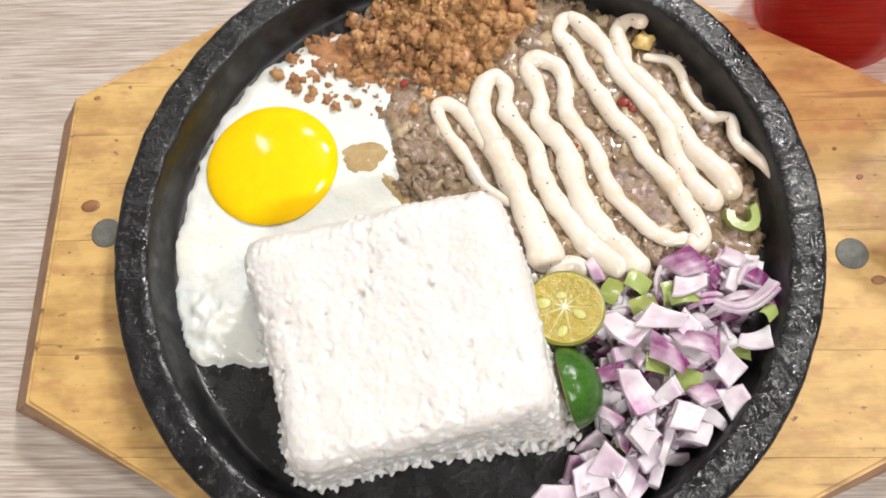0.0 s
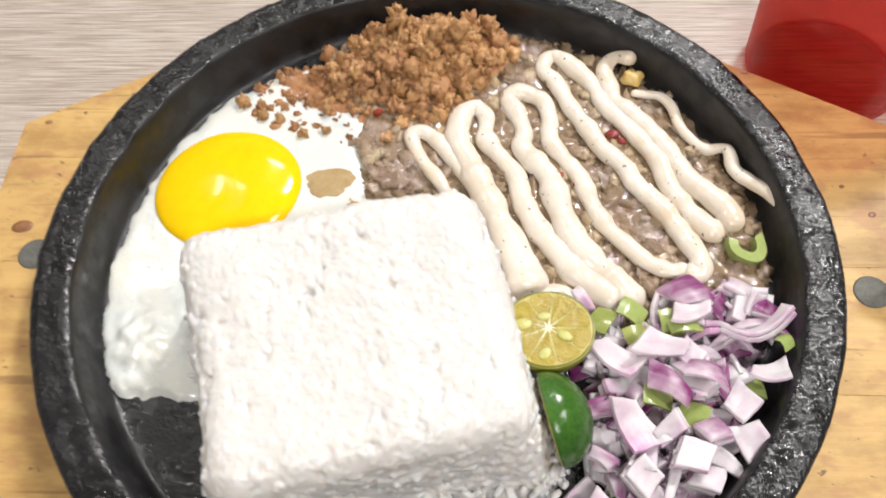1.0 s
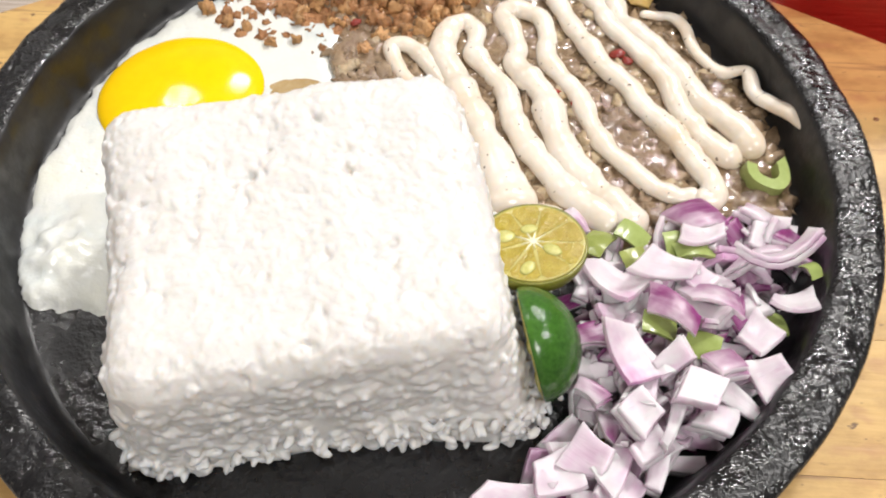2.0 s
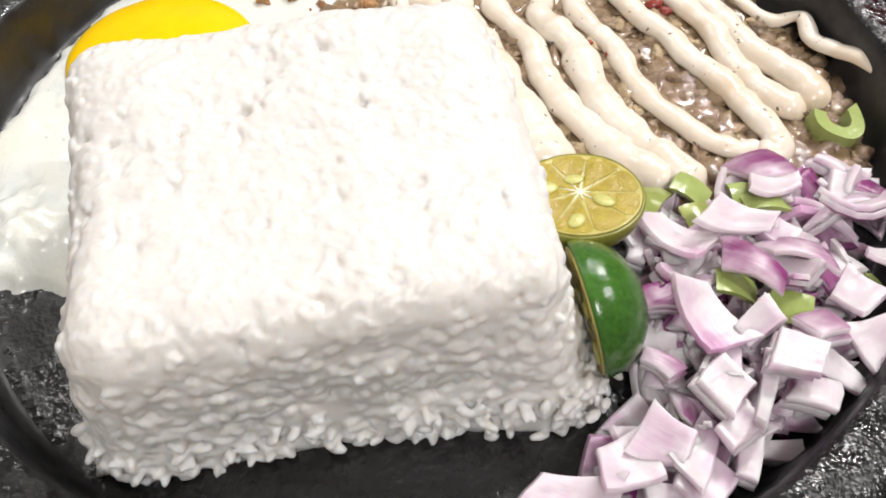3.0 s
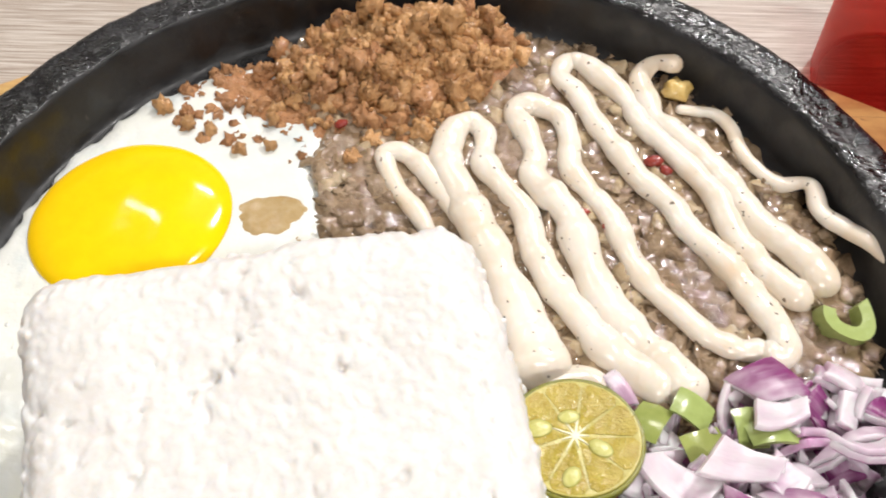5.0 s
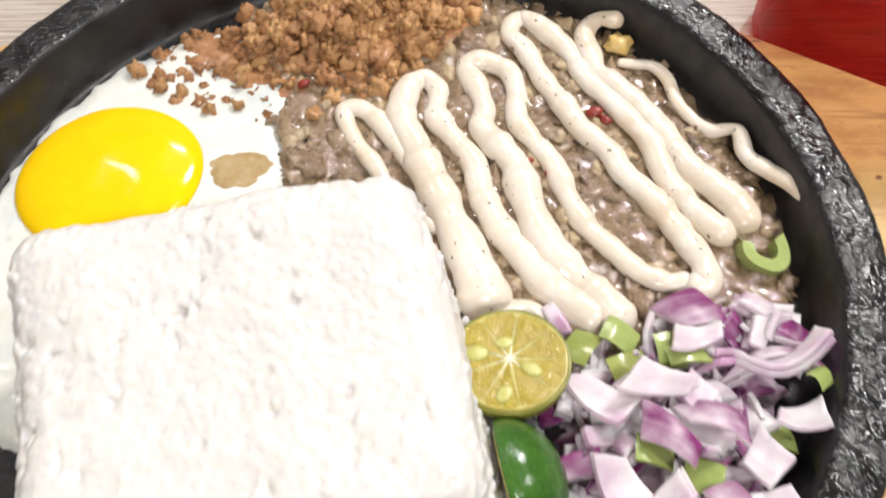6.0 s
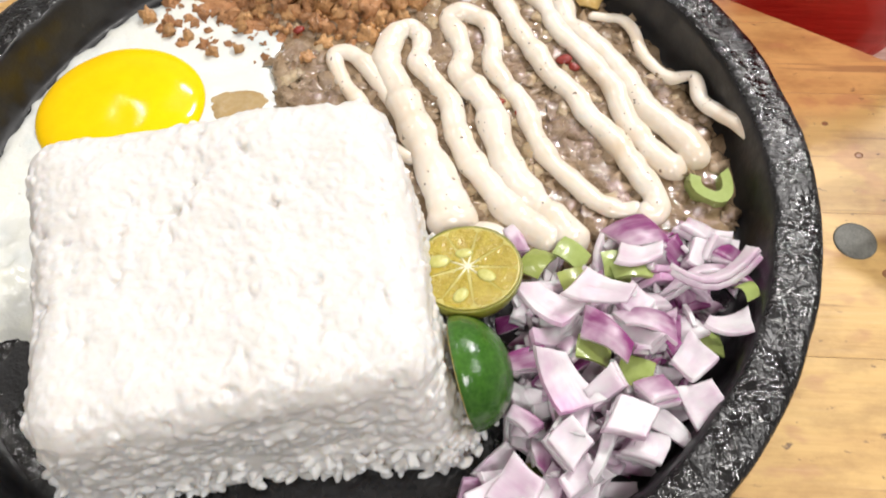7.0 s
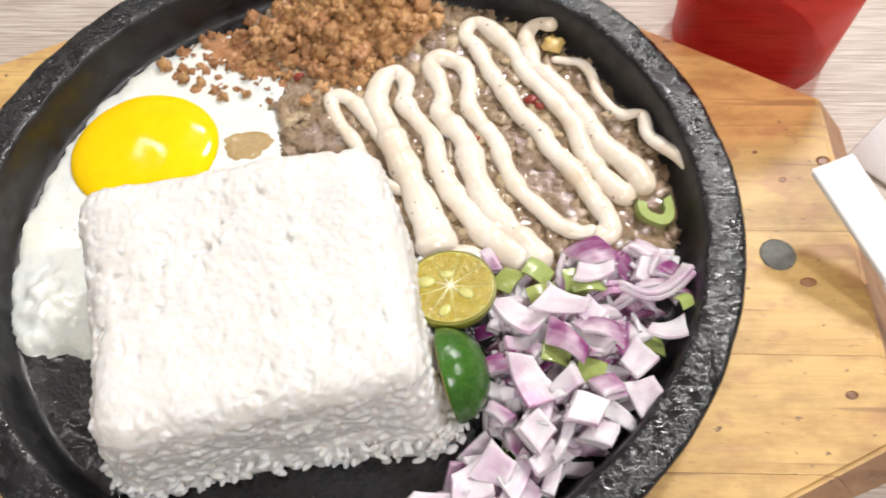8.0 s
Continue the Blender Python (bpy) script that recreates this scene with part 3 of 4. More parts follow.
# ---- crisp crumbs heaped at the back ----
def crumb_topping():
    heap = new("crumb_topping")
    tagged(heap, "heap of golden brown crisp fried crumbs", "fried crumbs")
    rng = random.Random(21)
    shapes = {}
    for kind, m in (("crisp", CRISP), ("soaked", CRISP_SOAKED)):
        shapes[kind] = []
        for _ in range(9):
            v, f = lump(rng, 0.0029 * rng.uniform(0.8, 1.4), 0.0024, 0.0020 * rng.uniform(0.8, 1.2), 0.75, 9, 13)
            v = [p * (1 + 0.28 * noise.noise(p * 700)) * rng.uniform(0.965, 1.035) for p in v]
            data = bpy.data.meshes.new("crumb")
            data.from_pydata([tuple(p) for p in v], [], f)
            data.materials.append(m)
            data.polygons.foreach_set("use_smooth", [True] * len(data.polygons))
            shapes[kind].append(data)
    field = {}

    def drop(x, y, size, kind, base):
        key = (round(x / 0.003), round(y / 0.003))
        z = max(base, field.get(key, 0))
        field[key] = z + size * 0.0021
        ob = new("crumb", rng.choice(shapes[kind]))
        ob.parent = heap
        ob.matrix_basis = Matrix.LocRotScale((x, y, z), Euler((rng.uniform(0, 6), rng.uniform(0, 6), rng.uniform(0, 6))), (size,) * 3)

    count, fine = 0, []
    while count < 640:
        x, y = rng.gauss(-0.007, 0.018), rng.gauss(0.085, 0.013)
        if y > 0.103 - abs(x + 0.003) * 0.12 or math.hypot(x, y) > 0.1035 or y < 0.052 + 0.25 * max(0, -x - 0.01) or x < -0.046 or x > 0.004 + 0.6 * (y - 0.055):
            continue
        mound = 0.009 * math.exp(-(((x + 0.003) / 0.022) ** 2 + ((y - 0.088) / 0.015) ** 2))
        small = count >= 290
        if small:
            size = rng.uniform(0.30, 0.65)
            key = (round(x / 0.003), round(y / 0.003))
            v, f = lump(rng, 0.0026 * size, 0.0022 * size, 0.0019 * size, 0.9, 4, 6)
            fine.append((v, f, pose(x, y, max(DISH + 0.003 + mound, field.get(key, 0) - 0.0004), rng.uniform(0, 360), rng.uniform(0, 360), 0)))
        else:
            drop(x, y, rng.uniform(0.6, 1.35), "crisp" if rng.random() < 0.45 + 70 * mound else "soaked", DISH + 0.003 + mound)
        count += 1
    for _ in range(105):
        x, y = rng.uniform(-0.066, -0.02), rng.gauss(0.067, 0.008)
        if x + 0.09 > (y - 0.045) * 0.5:
            drop(x, y, rng.uniform(0.35, 0.95), "soaked", DISH + 0.0010)
    for x, y, s in ((-71, 65.5, 1.0), (-63, 60, 0.6), (-57, 58, 0.7), (-48, 52, 0.7), (-40, 53, 0.6), (-18, 50, 1.0), (-14, 56, 1.1), (26, 88, 1.4)):
        drop(x * MM, y * MM, s, "crisp", DISH + 0.0025)
    tagged(mesh_thing("small_crumb", *joined(fine), CRISP_FINE, heap, "fine crumbs between the larger ones"), kind="stuff")
    bed = [(-64, 77), (-62, 70), (-46, 62), (-34, 58), (-18, 54), (8, 58), (28, 84), (14, 101), (-16, 102), (-44, 86)]
    under = sheet("crumb_bed", mm(bed), lambda x, y, d: (0.0023 + 0.0085 * math.exp(-(((x + 0.003) / 0.024) ** 2 + ((y - 0.089) / 0.015) ** 2)) + 0.0016 * fuzz(x, y, 3, 190, 3)) * min(1, d / 0.003) + 0.0018 * fuzz(x, y, 6, 120, 3) * (x < -0.028) if d > 0 else d, 0.0009, CRISP_SOAKED, heap)


crumb_topping()


# ---- moulded rice ----
RICE_AT = pose(-0.0180, -0.0405, 0, 0, 0, 13.3)
RICE_HALF, RICE_TOP, RICE_EDGE = (0.0410, 0.0357), 0.0627, 0.0088


def rice_surface(u, v, w):
    """A point of the rounded block and its normal, from a cube's surface (each -1 to 1)."""
    hx, hy, hz = RICE_HALF[0], RICE_HALF[1], (RICE_TOP - DISH) / 2 + 0.0002
    p = Vector((u * hx, v * hy, w * hz))
    core = Vector((max(-hx + RICE_EDGE, min(hx - RICE_EDGE, p.x)), max(-hy + RICE_EDGE, min(hy - RICE_EDGE, p.y)), max(-hz, min(hz - RICE_EDGE * 0.8, p.z))))
    n = (p - core)
    n = n.normalized() if n.length > 1e-9 else Vector((0, 0, 1))
    p = core + Vector((n.x * RICE_EDGE, n.y * RICE_EDGE, n.z * RICE_EDGE * 0.8))
    p.z += (RICE_TOP + DISH) / 2 - 0.0002
    back_left = max(0.0, -p.x / hx) * max(0.0, p.y / hy)
    back_right = max(0.0, p.x / hx) * max(0.0, p.y / hy)
    p.x -= 0.0035 * back_left + 0.0025 * back_right ** 2
    p.y += 0.0012 * back_left - 0.0015 * back_right ** 2
    rear = max(0.0, p.y / hy) * (0.78 + 0.22 * max(-1.0, min(1.0, p.x / hx)))
    p.z += 0.0046 * rear * max(0.0, (p.z - DISH) / (RICE_TOP - DISH))
    p.y += 0.0024 * rear
    low = max(0.0, 1 - (p.z - DISH) / 0.032)
    p.x *= 1 + 0.13 * low
    p.y *= 1 + (0.05 + (0.14 * max(0.0, p.x / hx) if p.y < 0 else 0)) * low
    bulge = 0.0013 * fuzz(p.x, p.y, p.z, 48, 2) + 0.0002 * fuzz(p.x, p.y, p.z, 210, 2) - 0.0055 * max(0.0, fuzz(p.x, p.y, p.z, 300, 1) - 0.33)
    wander = 0.004 * fuzz(p.x, 0.3, 0.7, 70, 2)
    if w > 0.8:
        for start, slope, x0, x1, deep in ((0.0054, 0.34, -0.045, -0.022, 0.0013), (0.0130, 0.22, -0.024, 0.015, 0.0012)):
            near = math.exp(-((p.y - start - slope * p.x - wander) / 0.0017) ** 2)
            if x0 < p.x < x1:
                bulge -= deep * near * max(0.0, 0.4 + 1.6 * fuzz(p.x, p.y, 8, 150, 2))
    return p + n * bulge, n


def rice_block():
    bm = bmesh.new()
    bmesh.ops.create_cube(bm, size=2)
    bmesh.ops.subdivide_edges(bm, edges=bm.edges[:], cuts=70, use_grid_fill=True)
    for vert in bm.verts:
        p, n = rice_surface(*vert.co)
        vert.co = p - n * 0.0002
    bm.verts.index_update()
    V, F = [v.co.copy() for v in bm.verts], [[v.index for v in f.verts] for f in bm.faces]
    bm.free()
    rng = random.Random(31)
    shape, faces = lump(random.Random(1), 0.0026, 0.00125, 0.00110, 0.0, 7, 9)
    long = [Vector((p.z / 0.00110 * 0.0026, p.y, p.x / 0.0026 * 0.00110)) for p in shape]

    def grain(p, n, tilt, deep, size):
        spin = Matrix.Rotation(rng.uniform(0, 6.283), 4, "Z") @ Matrix.Rotation(rng.gauss(0, tilt), 4, "Y")
        m = Matrix.Translation(p - n * deep) @ n.to_track_quat("Z", "Y").to_matrix().to_4x4() @ spin @ Matrix.Diagonal((size * rng.uniform(0.7, 1.1), size * rng.uniform(0.9, 1.2), size, 1))
        at = len(V)
        V.extend(m @ q for q in long)
        F.extend([i + at for i in f[::-1]] for f in faces)

    for _ in range(2300):
        u, v = rng.uniform(-1, 1), rng.uniform(-1, 1)
        p, n = rice_surface(u, v, 1)
        grain(p, n, 0.07, rng.uniform(0.00085, 0.00115), 0.95)
    for _ in range(3000):
        side, u, w = rng.randrange(4), rng.uniform(-1, 1), 1 - 1.95 * rng.random() ** 0.7
        p, n = rice_surface(*((u, -1, w), (u, 1, w), (-1, u, w), (1, u, w))[side])
        grain(p, n, 0.22, rng.uniform(0.0004, 0.0012) + 0.0004 * max(0.0, w), 1.0)
    def loose(count, spread, size):
        for _ in range(count):
            side, u = rng.choice((0, 0, 3, 3, 3, 1, 2)), rng.uniform(-1, 1)
            if side == 3 and u > 0.3:
                u = rng.uniform(-1, 0)
            p, n = rice_surface(*((u, -1, -0.9), (u, 1, -0.9), (-1, u, -0.9), (1, u, -0.9))[side])
            out = abs(rng.gauss(0, spread if side in (0, 3) else spread * 0.5))
            q = p + Vector((n.x, n.y, 0)) * out
            q.z = DISH + max(0.0009, (0.012 - out * 2.2) * rng.random())
            grain(q, Vector((rng.gauss(0, 0.4), rng.gauss(0, 0.4), 1)).normalized(), 0.3, 0, size)

    def heap(count, spread, size):
        for _ in range(count):
            q = Vector((0.0435 + rng.gauss(0, spread), rng.gauss(-0.030, spread * 1.8), 0))
            q.z = DISH + 0.001 + 0.010 * rng.random() * max(0.0, 1 - abs(q.x - 0.042) / 0.011)
            grain(q, Vector((rng.gauss(0, 0.5), rng.gauss(0, 0.5), 1)).normalized(), 0.4, 0, size)

    loose(420, 0.0007, 0.8)
    heap(260, 0.0028, 0.82)
    block = mesh_thing("rice_block", V, F, RICE)
    block.matrix_world = RICE_AT
    tagged(block, "square moulded block of steamed white rice", "rice")
    fuse = block.modifiers.new("fuse", "REMESH")
    fuse.mode, fuse.voxel_size, fuse.use_smooth_shade = "VOXEL", 0.00036, True
    soften = block.modifiers.new("soften", "SMOOTH")
    soften.factor, soften.iterations = 0.5, 3
    V, F = [], []
    loose(16, 0.0022, 0.75)
    heap(45, 0.0045, 0.8)
    tagged(mesh_thing("rice_grain", V, F, RICE, block, "loose grains round the block"), kind="stuff")


rice_block()


# ---- calamansi halves ----
def calamansi(name_label, m, rind, squash=1.0):
    """Half a fruit, the cut face up; radius 12 mm."""
    R = 0.0131
    half = new("calamansi_half")
    half.matrix_world = m
    tagged(half, name_label, "calamansi")
    v, f = lathe([(0, -0.0098 * squash)] + [(R * math.sin(a), -0.0098 * squash * math.cos(a)) for a in [math.pi / 2 * k / 12 for k in range(1, 13)]] + [(R * 0.985, 0.0003), (R * 0.945, 0.0001), (0, -0.0004)], 56,
                 lambda p: Vector((p.x, p.y, 0)) * 0.03 * noise.noise(p * 90))
    mesh_thing("rind", v, f, rind, half)
    v, f = lathe([(0, 0.0002), (R * 0.945, 0.0002), (R * 0.93, 0.0006), (R * 0.9, 0.0005), (0, 0.0005)], 56)
    mesh_thing("pith", v, f, PITH, half, "pale pith ring")
    rng = random.Random(8)
    for k in range(9):
        a0, a1 = 2 * math.pi * (k + 0.010) / 9, 2 * math.pi * (k + 0.990) / 9
        outline = [(0.11, (a0 + a1) / 2), (0.5, a0 + 0.03), (0.82, a0), (0.91, a0 + 0.10), (0.925, (a0 + a1) / 2), (0.91, a1 - 0.10), (0.82, a1), (0.5, a1 - 0.03)]
        bm = bmesh.new()
        ring = [bm.verts.new((R * r * math.cos(a), R * r * math.sin(a), 0.0003)) for r, a in outline]
        face = bm.faces.new(ring)
        out = bmesh.ops.extrude_face_region(bm, geom=[face])
        bmesh.ops.translate(bm, verts=[g for g in out["geom"] if isinstance(g, bmesh.types.BMVert)], vec=(0, 0, 0.0003))
        bmesh.ops.recalc_face_normals(bm, faces=bm.faces[:])
        bmesh.ops.bevel(bm, geom=[e for e in bm.edges if e.verts[0].co.z > 0.0005 and e.verts[1].co.z > 0.0005], offset=0.0001, segments=2, affect="EDGES")
        part("segment", bm, FLESH, half)
    core = [(R * (0.05 if k % 2 else 0.20 + 0.16 * ((k * 5) % 7) / 6) * math.cos(math.pi * k / 9), R * (0.05 if k % 2 else 0.20 + 0.16 * ((k * 5) % 7) / 6) * math.sin(math.pi * k / 9)) for k in range(18)]
    bm = bmesh.new()
    bm.faces.new([bm.verts.new((x, y, 0.00078)) for x, y in core])
    out = bmesh.ops.extrude_face_region(bm, geom=bm.faces[:])
    bmesh.ops.translate(bm, verts=[g for g in out["geom"] if isinstance(g, bmesh.types.BMVert)], vec=(0, 0, -0.0007))
    bmesh.ops.recalc_face_normals(bm, faces=bm.faces[:])
    part("core", bm, CORE, half, "white star-shaped core")
    for x, y, s, turn in ((-0.0070, 0.0014, 1.0, 10), (-0.0010, 0.0040, 0.75, 10), (0.0045, -0.0026, 0.85, -30), (-0.0012, -0.0085, 0.8, 60)):
        bv, bf = lump(rng, 0.0029 * s, 0.0020 * s, 0.0006 * s, 0.05, 6, 12)
        seed = mesh_thing("seed", bv, bf, SEED, half, "pale green seed")
        seed.matrix_basis = pose(x, y, 0.0007, 0, 0, turn)
    return half


calamansi("cut yellow calamansi half with pale seeds, face up", pose(0.0331, -0.0308, 0.0412, -9, -3, 0), RIND_YELLOW)
calamansi("green calamansi half leaning on the rice, rind out", pose(0.0332, -0.0564, 0.0385, 0, -101, 13) @ Matrix.Scale(0.99, 4), RIND, 1.12)


# ---- diced red onion ----
def onion_shape(rng, length, width, thick, bend, ragged, layers=1):
    """A knife-cut piece of one or more onion layers: uneven four-sided slabs, bent; each layer's outer, convex side carries the skin's purple."""
    bm = bmesh.new()
    us, vs = (0, 0.03, 0.16, 0.34, 0.5, 0.66, 0.84, 0.97, 1), (0, 0.05, 0.25, 0.5, 0.75, 0.95, 1)
    nu, nv = len(us), len(vs)
    corner = [(sx * length / 2 * (1 + rng.uniform(-ragged, ragged)), sy * width / 2 * (1 + rng.uniform(-1.5 * ragged, ragged)) + sx * rng.uniform(-ragged, ragged) * width * 0.6) for sx in (-1, 1) for sy in (-1, 1)]
    twist, bow, off = rng.uniform(-14, 14), rng.uniform(-0.14, 0.14), rng.uniform(0, 40)
    for layer in range(layers):
        grid, slip = {}, (rng.uniform(-0.0011, 0.0011) * layer, rng.uniform(-0.0011, 0.0011) * layer)
        for s in (0, 1):
            for i in range(nu):
                for j in range(nv):
                    u, v = us[i], vs[j]
                    edge = 0.75 if i in (0, nu - 1) or j in (0, nv - 1) else 1.0
                    x, y = (sum(w * c[k] for w, c in zip(((1 - u) * (1 - v), (1 - u) * v, u * (1 - v), u * v), corner)) for k in (0, 1))
                    y += bow * length * (0.5 - 2 * (u - 0.5) ** 2)
                    shrink = (1 - 0.06 * s) * (1 + 0.05 * noise.noise(Vector((x * 420, y * 420, off + layer))))
                    wave = 0.0003 * noise.noise(Vector((x * 300, y * 300, off + 9)))
                    z = wave + edge * thick * (0.5 - s) - layer * thick * 1.06 - x * x / (2.6 * bend) - y * y / (3.6 * bend) + twist * x * y
                    grid[s, i, j] = bm.verts.new((x * shrink + slip[0], y * shrink + slip[1], z))
        for i in range(nu - 1):
            for j in range(nv - 1):
                q = bm.faces.new((grid[0, i, j], grid[0, i + 1, j], grid[0, i + 1, j + 1], grid[0, i, j + 1]))
                q.material_index = 1
                bm.faces.new((grid[1, i, j], grid[1, i, j + 1], grid[1, i + 1, j + 1], grid[1, i + 1, j]))
        for i in range(nu - 1):
            for j in (0, nv - 1):
                bm.faces.new((grid[0, i, j], grid[1, i, j], grid[1, i + 1, j], grid[0, i + 1, j]))
        for j in range(nv - 1):
            for i in (0, nu - 1):
                bm.faces.new((grid[0, i, j], grid[0, i, j + 1], grid[1, i, j + 1], grid[1, i, j]))
    bmesh.ops.recalc_face_normals(bm, faces=bm.faces[:])
    data = bpy.data.meshes.new("onion_piece")
    bm.to_mesh(data)
    bm.free()
    data.materials.append(ONION)
    data.materials.append(ONION_SKIN if rng.random() < 0.8 else ONION)
    data.polygons.foreach_set("use_smooth", [True] * len(data.polygons))
    data.set_sharp_from_angle(angle=radians(60))
    return data


def onions():
    rng = random.Random(5)
    shapes = [onion_shape(rng, *s, 2 if s[0] < 0.0095 or s[1] < 0.0052 else 1) for s in ((0.0112, 0.0080, 0.0017, 0.011, 0.35), (0.0098, 0.0086, 0.0019, 0.012, 0.3), (0.0155, 0.0056, 0.0016, 0.010, 0.45), (0.0088, 0.0070, 0.0021, 0.013, 0.35),
              (0.0175, 0.0042, 0.0015, 0.009, 0.45), (0.0115, 0.0100, 0.0018, 0.011, 0.35), (0.0078, 0.0055, 0.0019, 0.012, 0.4), (0.0138, 0.0080, 0.0016, 0.010, 0.45), (0.0074, 0.0070, 0.0022, 0.016, 0.3),
              (0.0130, 0.0050, 0.0019, 0.010, 0.5), (0.0102, 0.0064, 0.0015, 0.009, 0.5), (0.0084, 0.0082, 0.0017, 0.010, 0.45))]
    field = {}

    def put(x, y, shape, turn, tip=0.0, lean=0.0, flip=False, size=1.0, z=None, skin=True):
        key = (round(x / 0.006), round(y / 0.006))
        if z is None:
            z = max(field.get(key, DISH + 0.0016), 0)
        field[key] = max(field.get(key, 0), z + 0.0015)
        ob = new("onion_piece", shapes[shape])
        ob.matrix_world = pose(x, y, z, tip + (180 if flip else 0), lean, turn) @ Matrix.Diagonal((size, size, size, 1))
        tagged(ob, "diced red onion, glossy purple outer side" if skin and not flip else "diced red onion, pale lilac inner side up", "onion", "diced red onion")

    area = mm([(43, -14), (60, -26), (72, -12), (90, -10), (103, -18), (104, -38), (96, -52), (88, -63), (74, -74), (66, -84), (54, -91), (38, -92), (33, -84), (38, -74), (42, -62), (44, -46), (48, -34)])
    n = 0
    while n < 260:
        x, y = rng.uniform(0.032, 0.104), rng.uniform(-0.093, -0.010)
        d = float(signed_distance(area, np.array([x]), np.array([y]))[0])
        if d < 0.002 or math.hypot(x, y) > 0.0985:
            continue
        key = (round(x / 0.006), round(y / 0.006))
        if field.get(key, 0) > DISH + 0.004 + 0.6 * min(d, 0.017):
            n += 0.2
            continue
        put(x, y, rng.randrange(12), rng.uniform(0, 360), rng.gauss(0, 22), rng.gauss(0, 20), rng.random() < 0.5, rng.uniform(0.65, 1.0))
        n += 1
    heroes = ((75, -14, 5, 20, -10, 0, False, 1.1, 33), (91, -12, 3, 80, 20, 30, False, 1.0, 32), (99, -19, 1, 60, 10, 25, False, 0.9, 31), (76, -22, 2, 15, -15, 0, True, 0.95, 35),
              (90, -26, 4, 15, -35, 0, False, 1.15, 36), (91, -31, 4, 12, -40, 5, True, 1.1, 37), (94, -40, 7, 5, -20, 0, True, 0.85, 36), (54, -36, 7, -35, -10, 0, True, 1.1, 35),
              (66, -34, 2, -10, 10, 0, True, 1.1, 38), (75, -43, 7, -12, -25, 0, False, 1.0, 41), (66, -47, 2, -40, 0, 0, False, 1.05, 41), (57, -57, 7, -62, 0, 10, True, 1.15, 38),
              (47, -51, 6, 20, 0, 0, False, 1.2, 36), (75, -58, 8, 30, -20, 10, False, 1.1, 39), (85, -60, 1, 22, 15, -10, True, 1.0, 36), (68, -65, 3, -30, -10, 0, True, 1.1, 38),
              (73, -70, 3, 80, 0, 20, False, 1.0, 35), (63, -74, 4, 65, 0, 15, True, 0.9, 36), (55, -71, 3, 35, 0, 0, True, 1.0, 36), (47, -65, 6, -30, 0, 0, False, 0.9, 35),
              (52, -80, 2, 60, -10, 0, True, 1.0, 33), (60, -82, 6, 70, 0, 0, True, 1.0, 31), (31, -88, 7, -12, 15, 0, True, 1.2, 31), (46, -90, 1, 10, 10, 0, True, 1.0, 30), (45, -15, 6, -60, 0, 0, False, 1.0, 29),
              (49, -29, 0, 30, 10, 5, True, 1.0, 27), (52, -31, 3, -20, -15, 10, False, 1.0, 29), (47, -33, 6, 70, 5, -10, True, 1.1, 26), (55, -29, 10, 10, 20, 0, True, 1.0, 28),
              (84, -50, 5, 50, -12, 8, True, 0.9, 36), (64, -58, 11, 15, 10, -12, True, 1.1, 37), (80, -66, 10, -30, 12, 10, True, 1.1, 33), (58, -64, 0, 80, -8, 12, True, 1.0, 36),
              (39, -83, 5, 25, -8, 6, True, 1.05, 32), (45, -79, 1, -35, 10, -8, True, 1.1, 33), (51, -86, 5, 60, 6, 10, True, 1.0, 32), (58, -78, 11, 15, -10, 5, True, 1.1, 34))
    for x, y, shape, turn, tip, lean, flip, size, z in heroes:
        put(x * MM, y * MM, shape, turn, tip, lean, flip, size * 0.9, z * MM)


onions()


# ---- green chili slices ----
def chili_slice(x, y, z, turn, tip, r, arc, m, label, deep=0.0021, wall=0.66):
    """Part of a hollow slice: arc in degrees of a ring of radius r."""
    n = max(6, int(arc / 15))
    bm = bmesh.new()
    rows = []
    for k in range(n + 1):
        a = radians(arc * (k / n - 0.5))
        wob = 1 + 0.08 * math.sin(3 * a)
        rows.append([bm.verts.new((q * wob * math.cos(a), q * wob * 0.85 * math.sin(a), h)) for q, h in ((r, -deep), (r * 1.04, 0.0), (r, deep), (r * wall, deep * 0.9), (r * wall, -deep * 0.9))])
    for p, q in zip(rows, rows[1:]):
        for k in range(5):
            bm.faces.new((p[k], q[k], q[(k + 1) % 5], p[(k + 1) % 5]))
    if arc < 350:
        bm.faces.new(rows[0])
        bm.faces.new(rows[-1][::-1])
    bmesh.ops.recalc_face_normals(bm, faces=bm.faces[:])
    ob = part("chili_slice", bm, m, smooth=True)
    ob.data.set_sharp_from_angle(angle=radians(40))
    ob.matrix_world = pose(x * MM, y * MM, z * MM, 0, -tip, turn)
    tagged(ob, label, "green chili", "green chili slices")


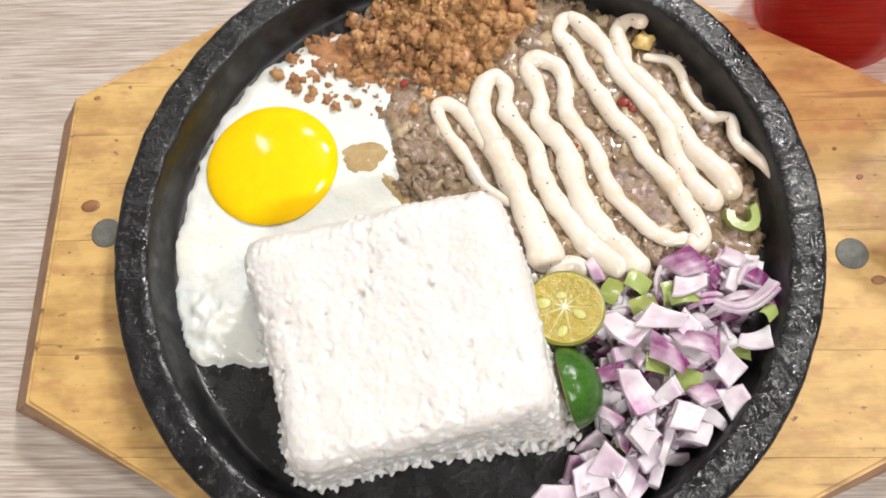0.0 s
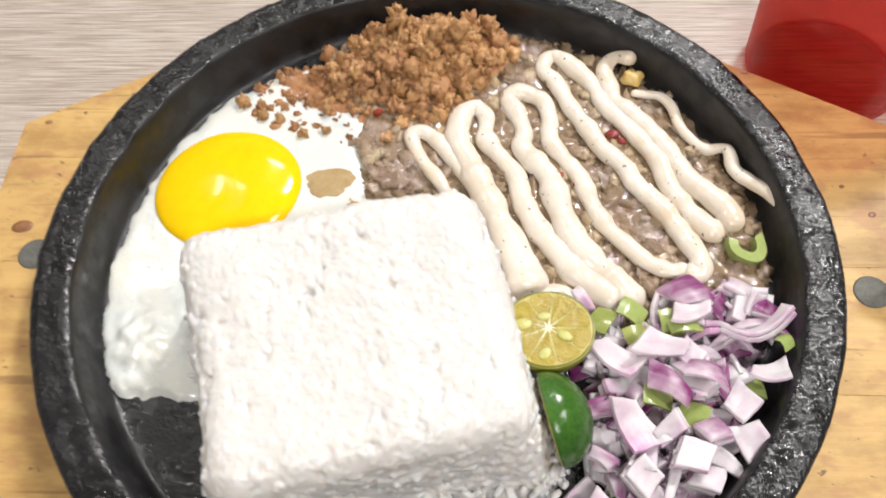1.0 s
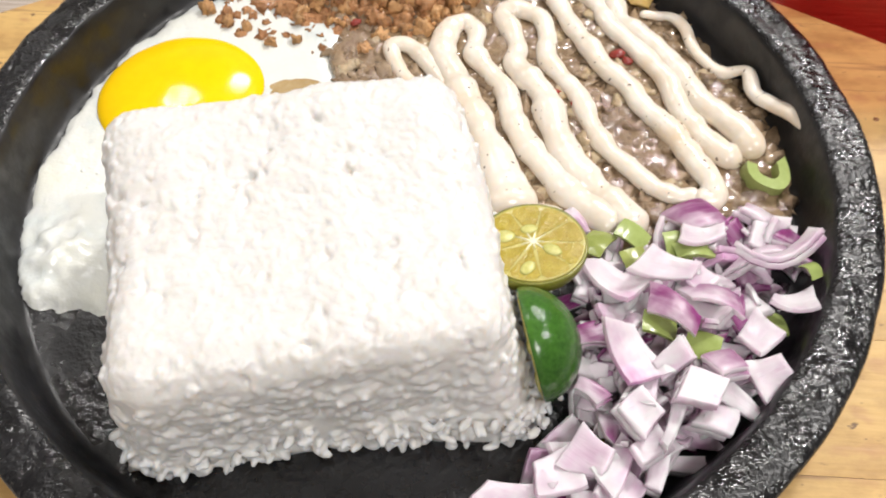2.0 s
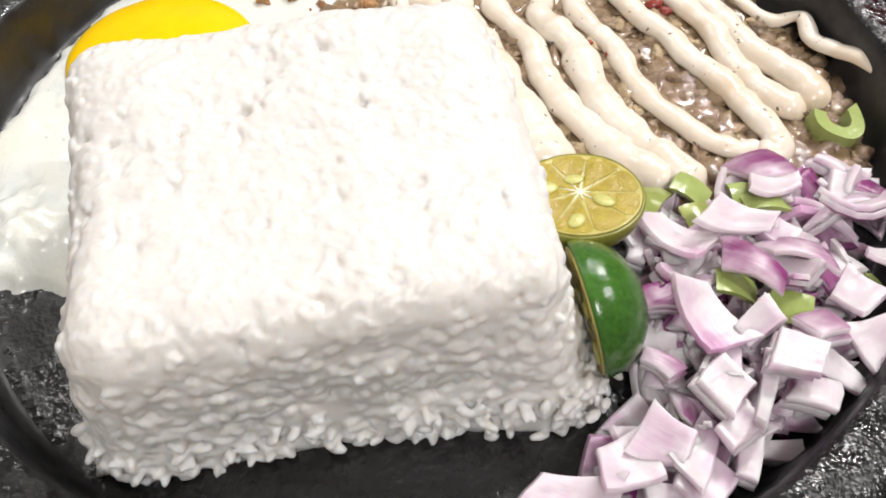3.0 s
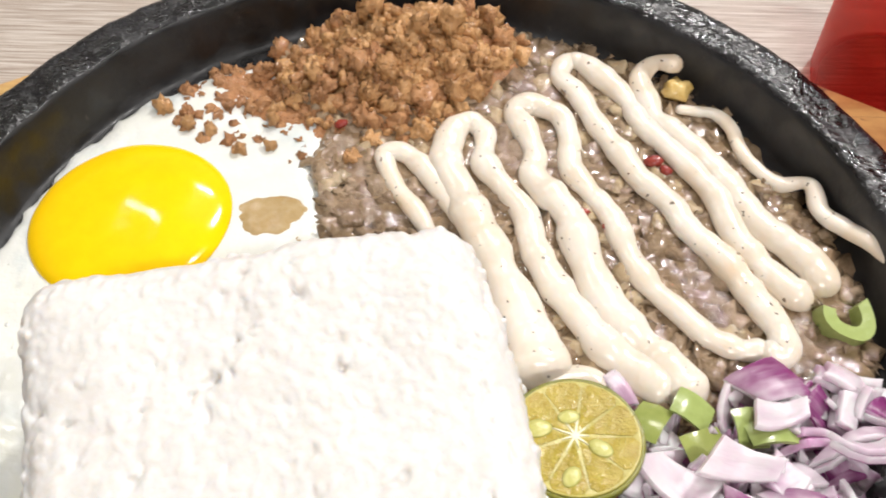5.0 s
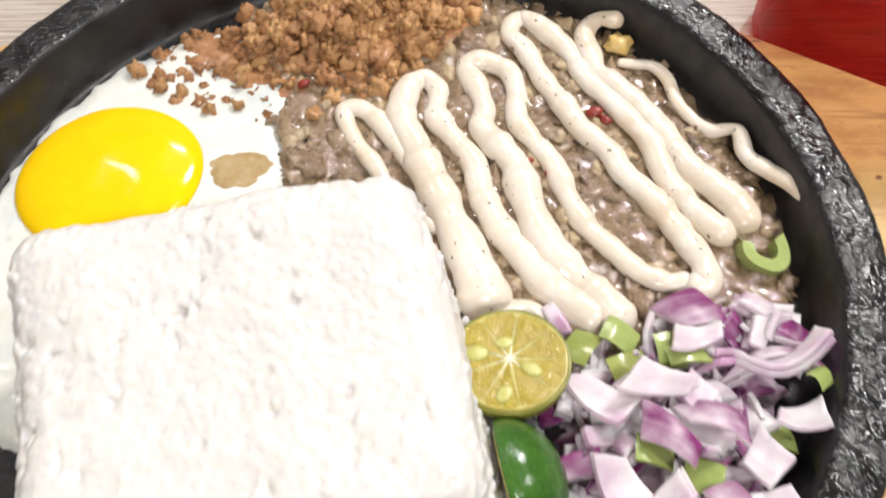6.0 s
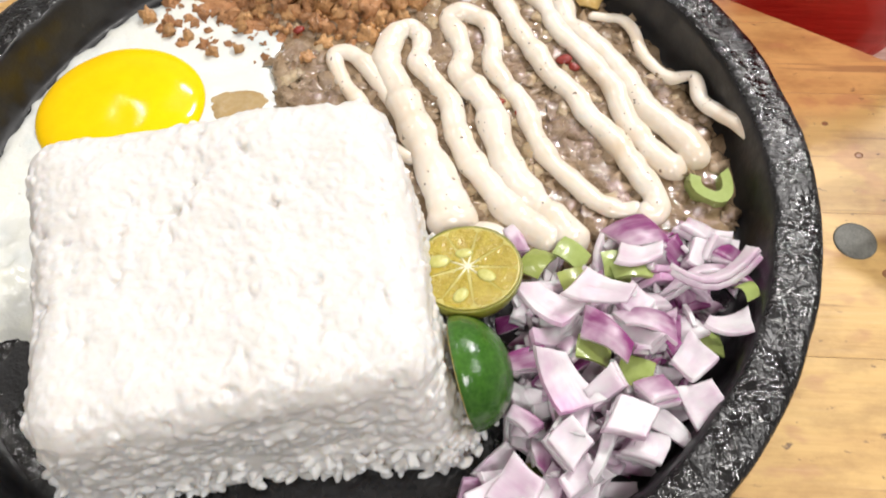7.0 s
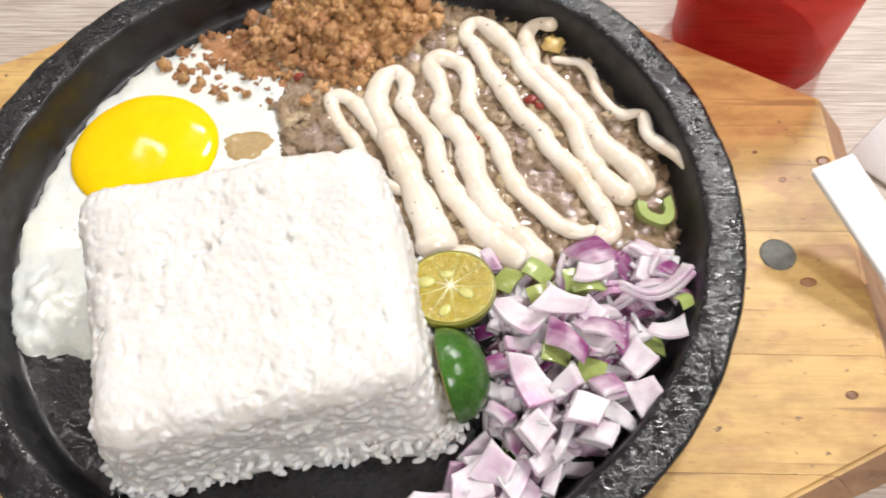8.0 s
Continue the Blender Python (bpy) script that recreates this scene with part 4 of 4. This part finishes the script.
FRESH = "fresh light green chili slice, hollow and glossy"
chili_slice(96.5, 5.5, 27.6, 283, -14, 0.0066, 225, CHILI, FRESH, 0.0032, 0.50)
for x, y, z, turn, tip, r, arc, m in ((53, -24, 18, 150, 75, 0.014, 45, CHILI_DULL), (60, -27, 18, 110, 95, 0.015, 42, CHILI_DULL), (67, -25, 20, 10, 80, 0.014, 38, CHILI), (75, -29, 17, 100, 75, 0.018, 46, CHILI),
                                      (58, -22, 18, 60, 80, 0.014, 40, CHILI), (98, -33, 35, 40, 60, 0.0035, 100, CHILI), (62, -52, 22.3, 80, 75, 0.015, 36, CHILI), (72, -51, 22.3, 250, 80, 0.015, 34, CHILI),
                                      (90, -47, 20.5, 90, 70, 0.012, 42, CHILI), (44, -78, 20, 20, 60, 0.010, 45, CHILI_DULL)):
    chili_slice(x, y, z, turn, tip, r, arc, m, FRESH if m is CHILI else "cooked dull green chili slice", 0.0034, 0.93)


# ---- red drink and paper sleeve beside the board ----
def tumbler():
    cup = new("tumbler")
    cup.matrix_world = pose(0.1500, 0.1048, 0)
    tagged(cup, "clear plastic tumbler of red iced drink", "drink")
    v, f = lathe([(0.0347, 0.0712), (0.0356, 0.0845), (0.0363, 0.0853), (0.0352, 0.0853), (0.0349, 0.0845), (0.0340, 0.0712)], 72)
    mesh_thing("cup", v, f, PLASTIC, cup, "clear tapered plastic cup")
    v, f = lathe([(0, 0.0), (0.0272, 0.0), (0.0297, 0.0010), (0.0306, 0.0035), (0.0346, 0.071), (0.0340, 0.0711), (0, 0.0711)], 72)
    mesh_thing("drink", v, f, DRINK, cup, "deep red drink")


tumbler()


def paper_sleeve():
    sleeve = new("paper_sleeve")
    sleeve.matrix_world = look((0.1545, -0.0035, 0.0400), (0.2055, -0.074, 0.004)) @ pose(0, 0, -0.046, 90, 0, 0)
    tagged(sleeve, "plain white folded paper cutlery sleeve leaning on the board", "paper sleeve")
    for name, width, tip, z0 in (("back_leaf", 0.0078, 0.062, -0.0012), ("front_leaf", 0.0075, 0.0613, 0.0001)):
        bm = box_bm(-width, width, -0.062, tip, z0, z0 + 0.001, 0.0004)
        for vert in bm.verts:
            if vert.co.y > 0:
                vert.co.y += 0.0015 + 0.19 * vert.co.x
        part(name, bm, PAPER, sleeve)


def paper_napkin():
    bm = box_bm(0, 0.09, -0.12, 0.012, 0.0002, 0.0014, 0.0004)
    bmesh.ops.subdivide_edges(bm, edges=bm.edges[:], cuts=3, use_grid_fill=True)
    for vert in bm.verts:
        vert.co.z += 0.0006 * (1 + fuzz(vert.co.x, vert.co.y, 0, 60, 2))
    napkin = part("paper_napkin", bm, PAPER, smooth=True)
    napkin.matrix_world = pose(0.184, 0.037, 0, 0, 0, 46)
    tagged(napkin, "thin white paper napkin lying on the table", "napkin")


paper_napkin()
paper_sleeve()
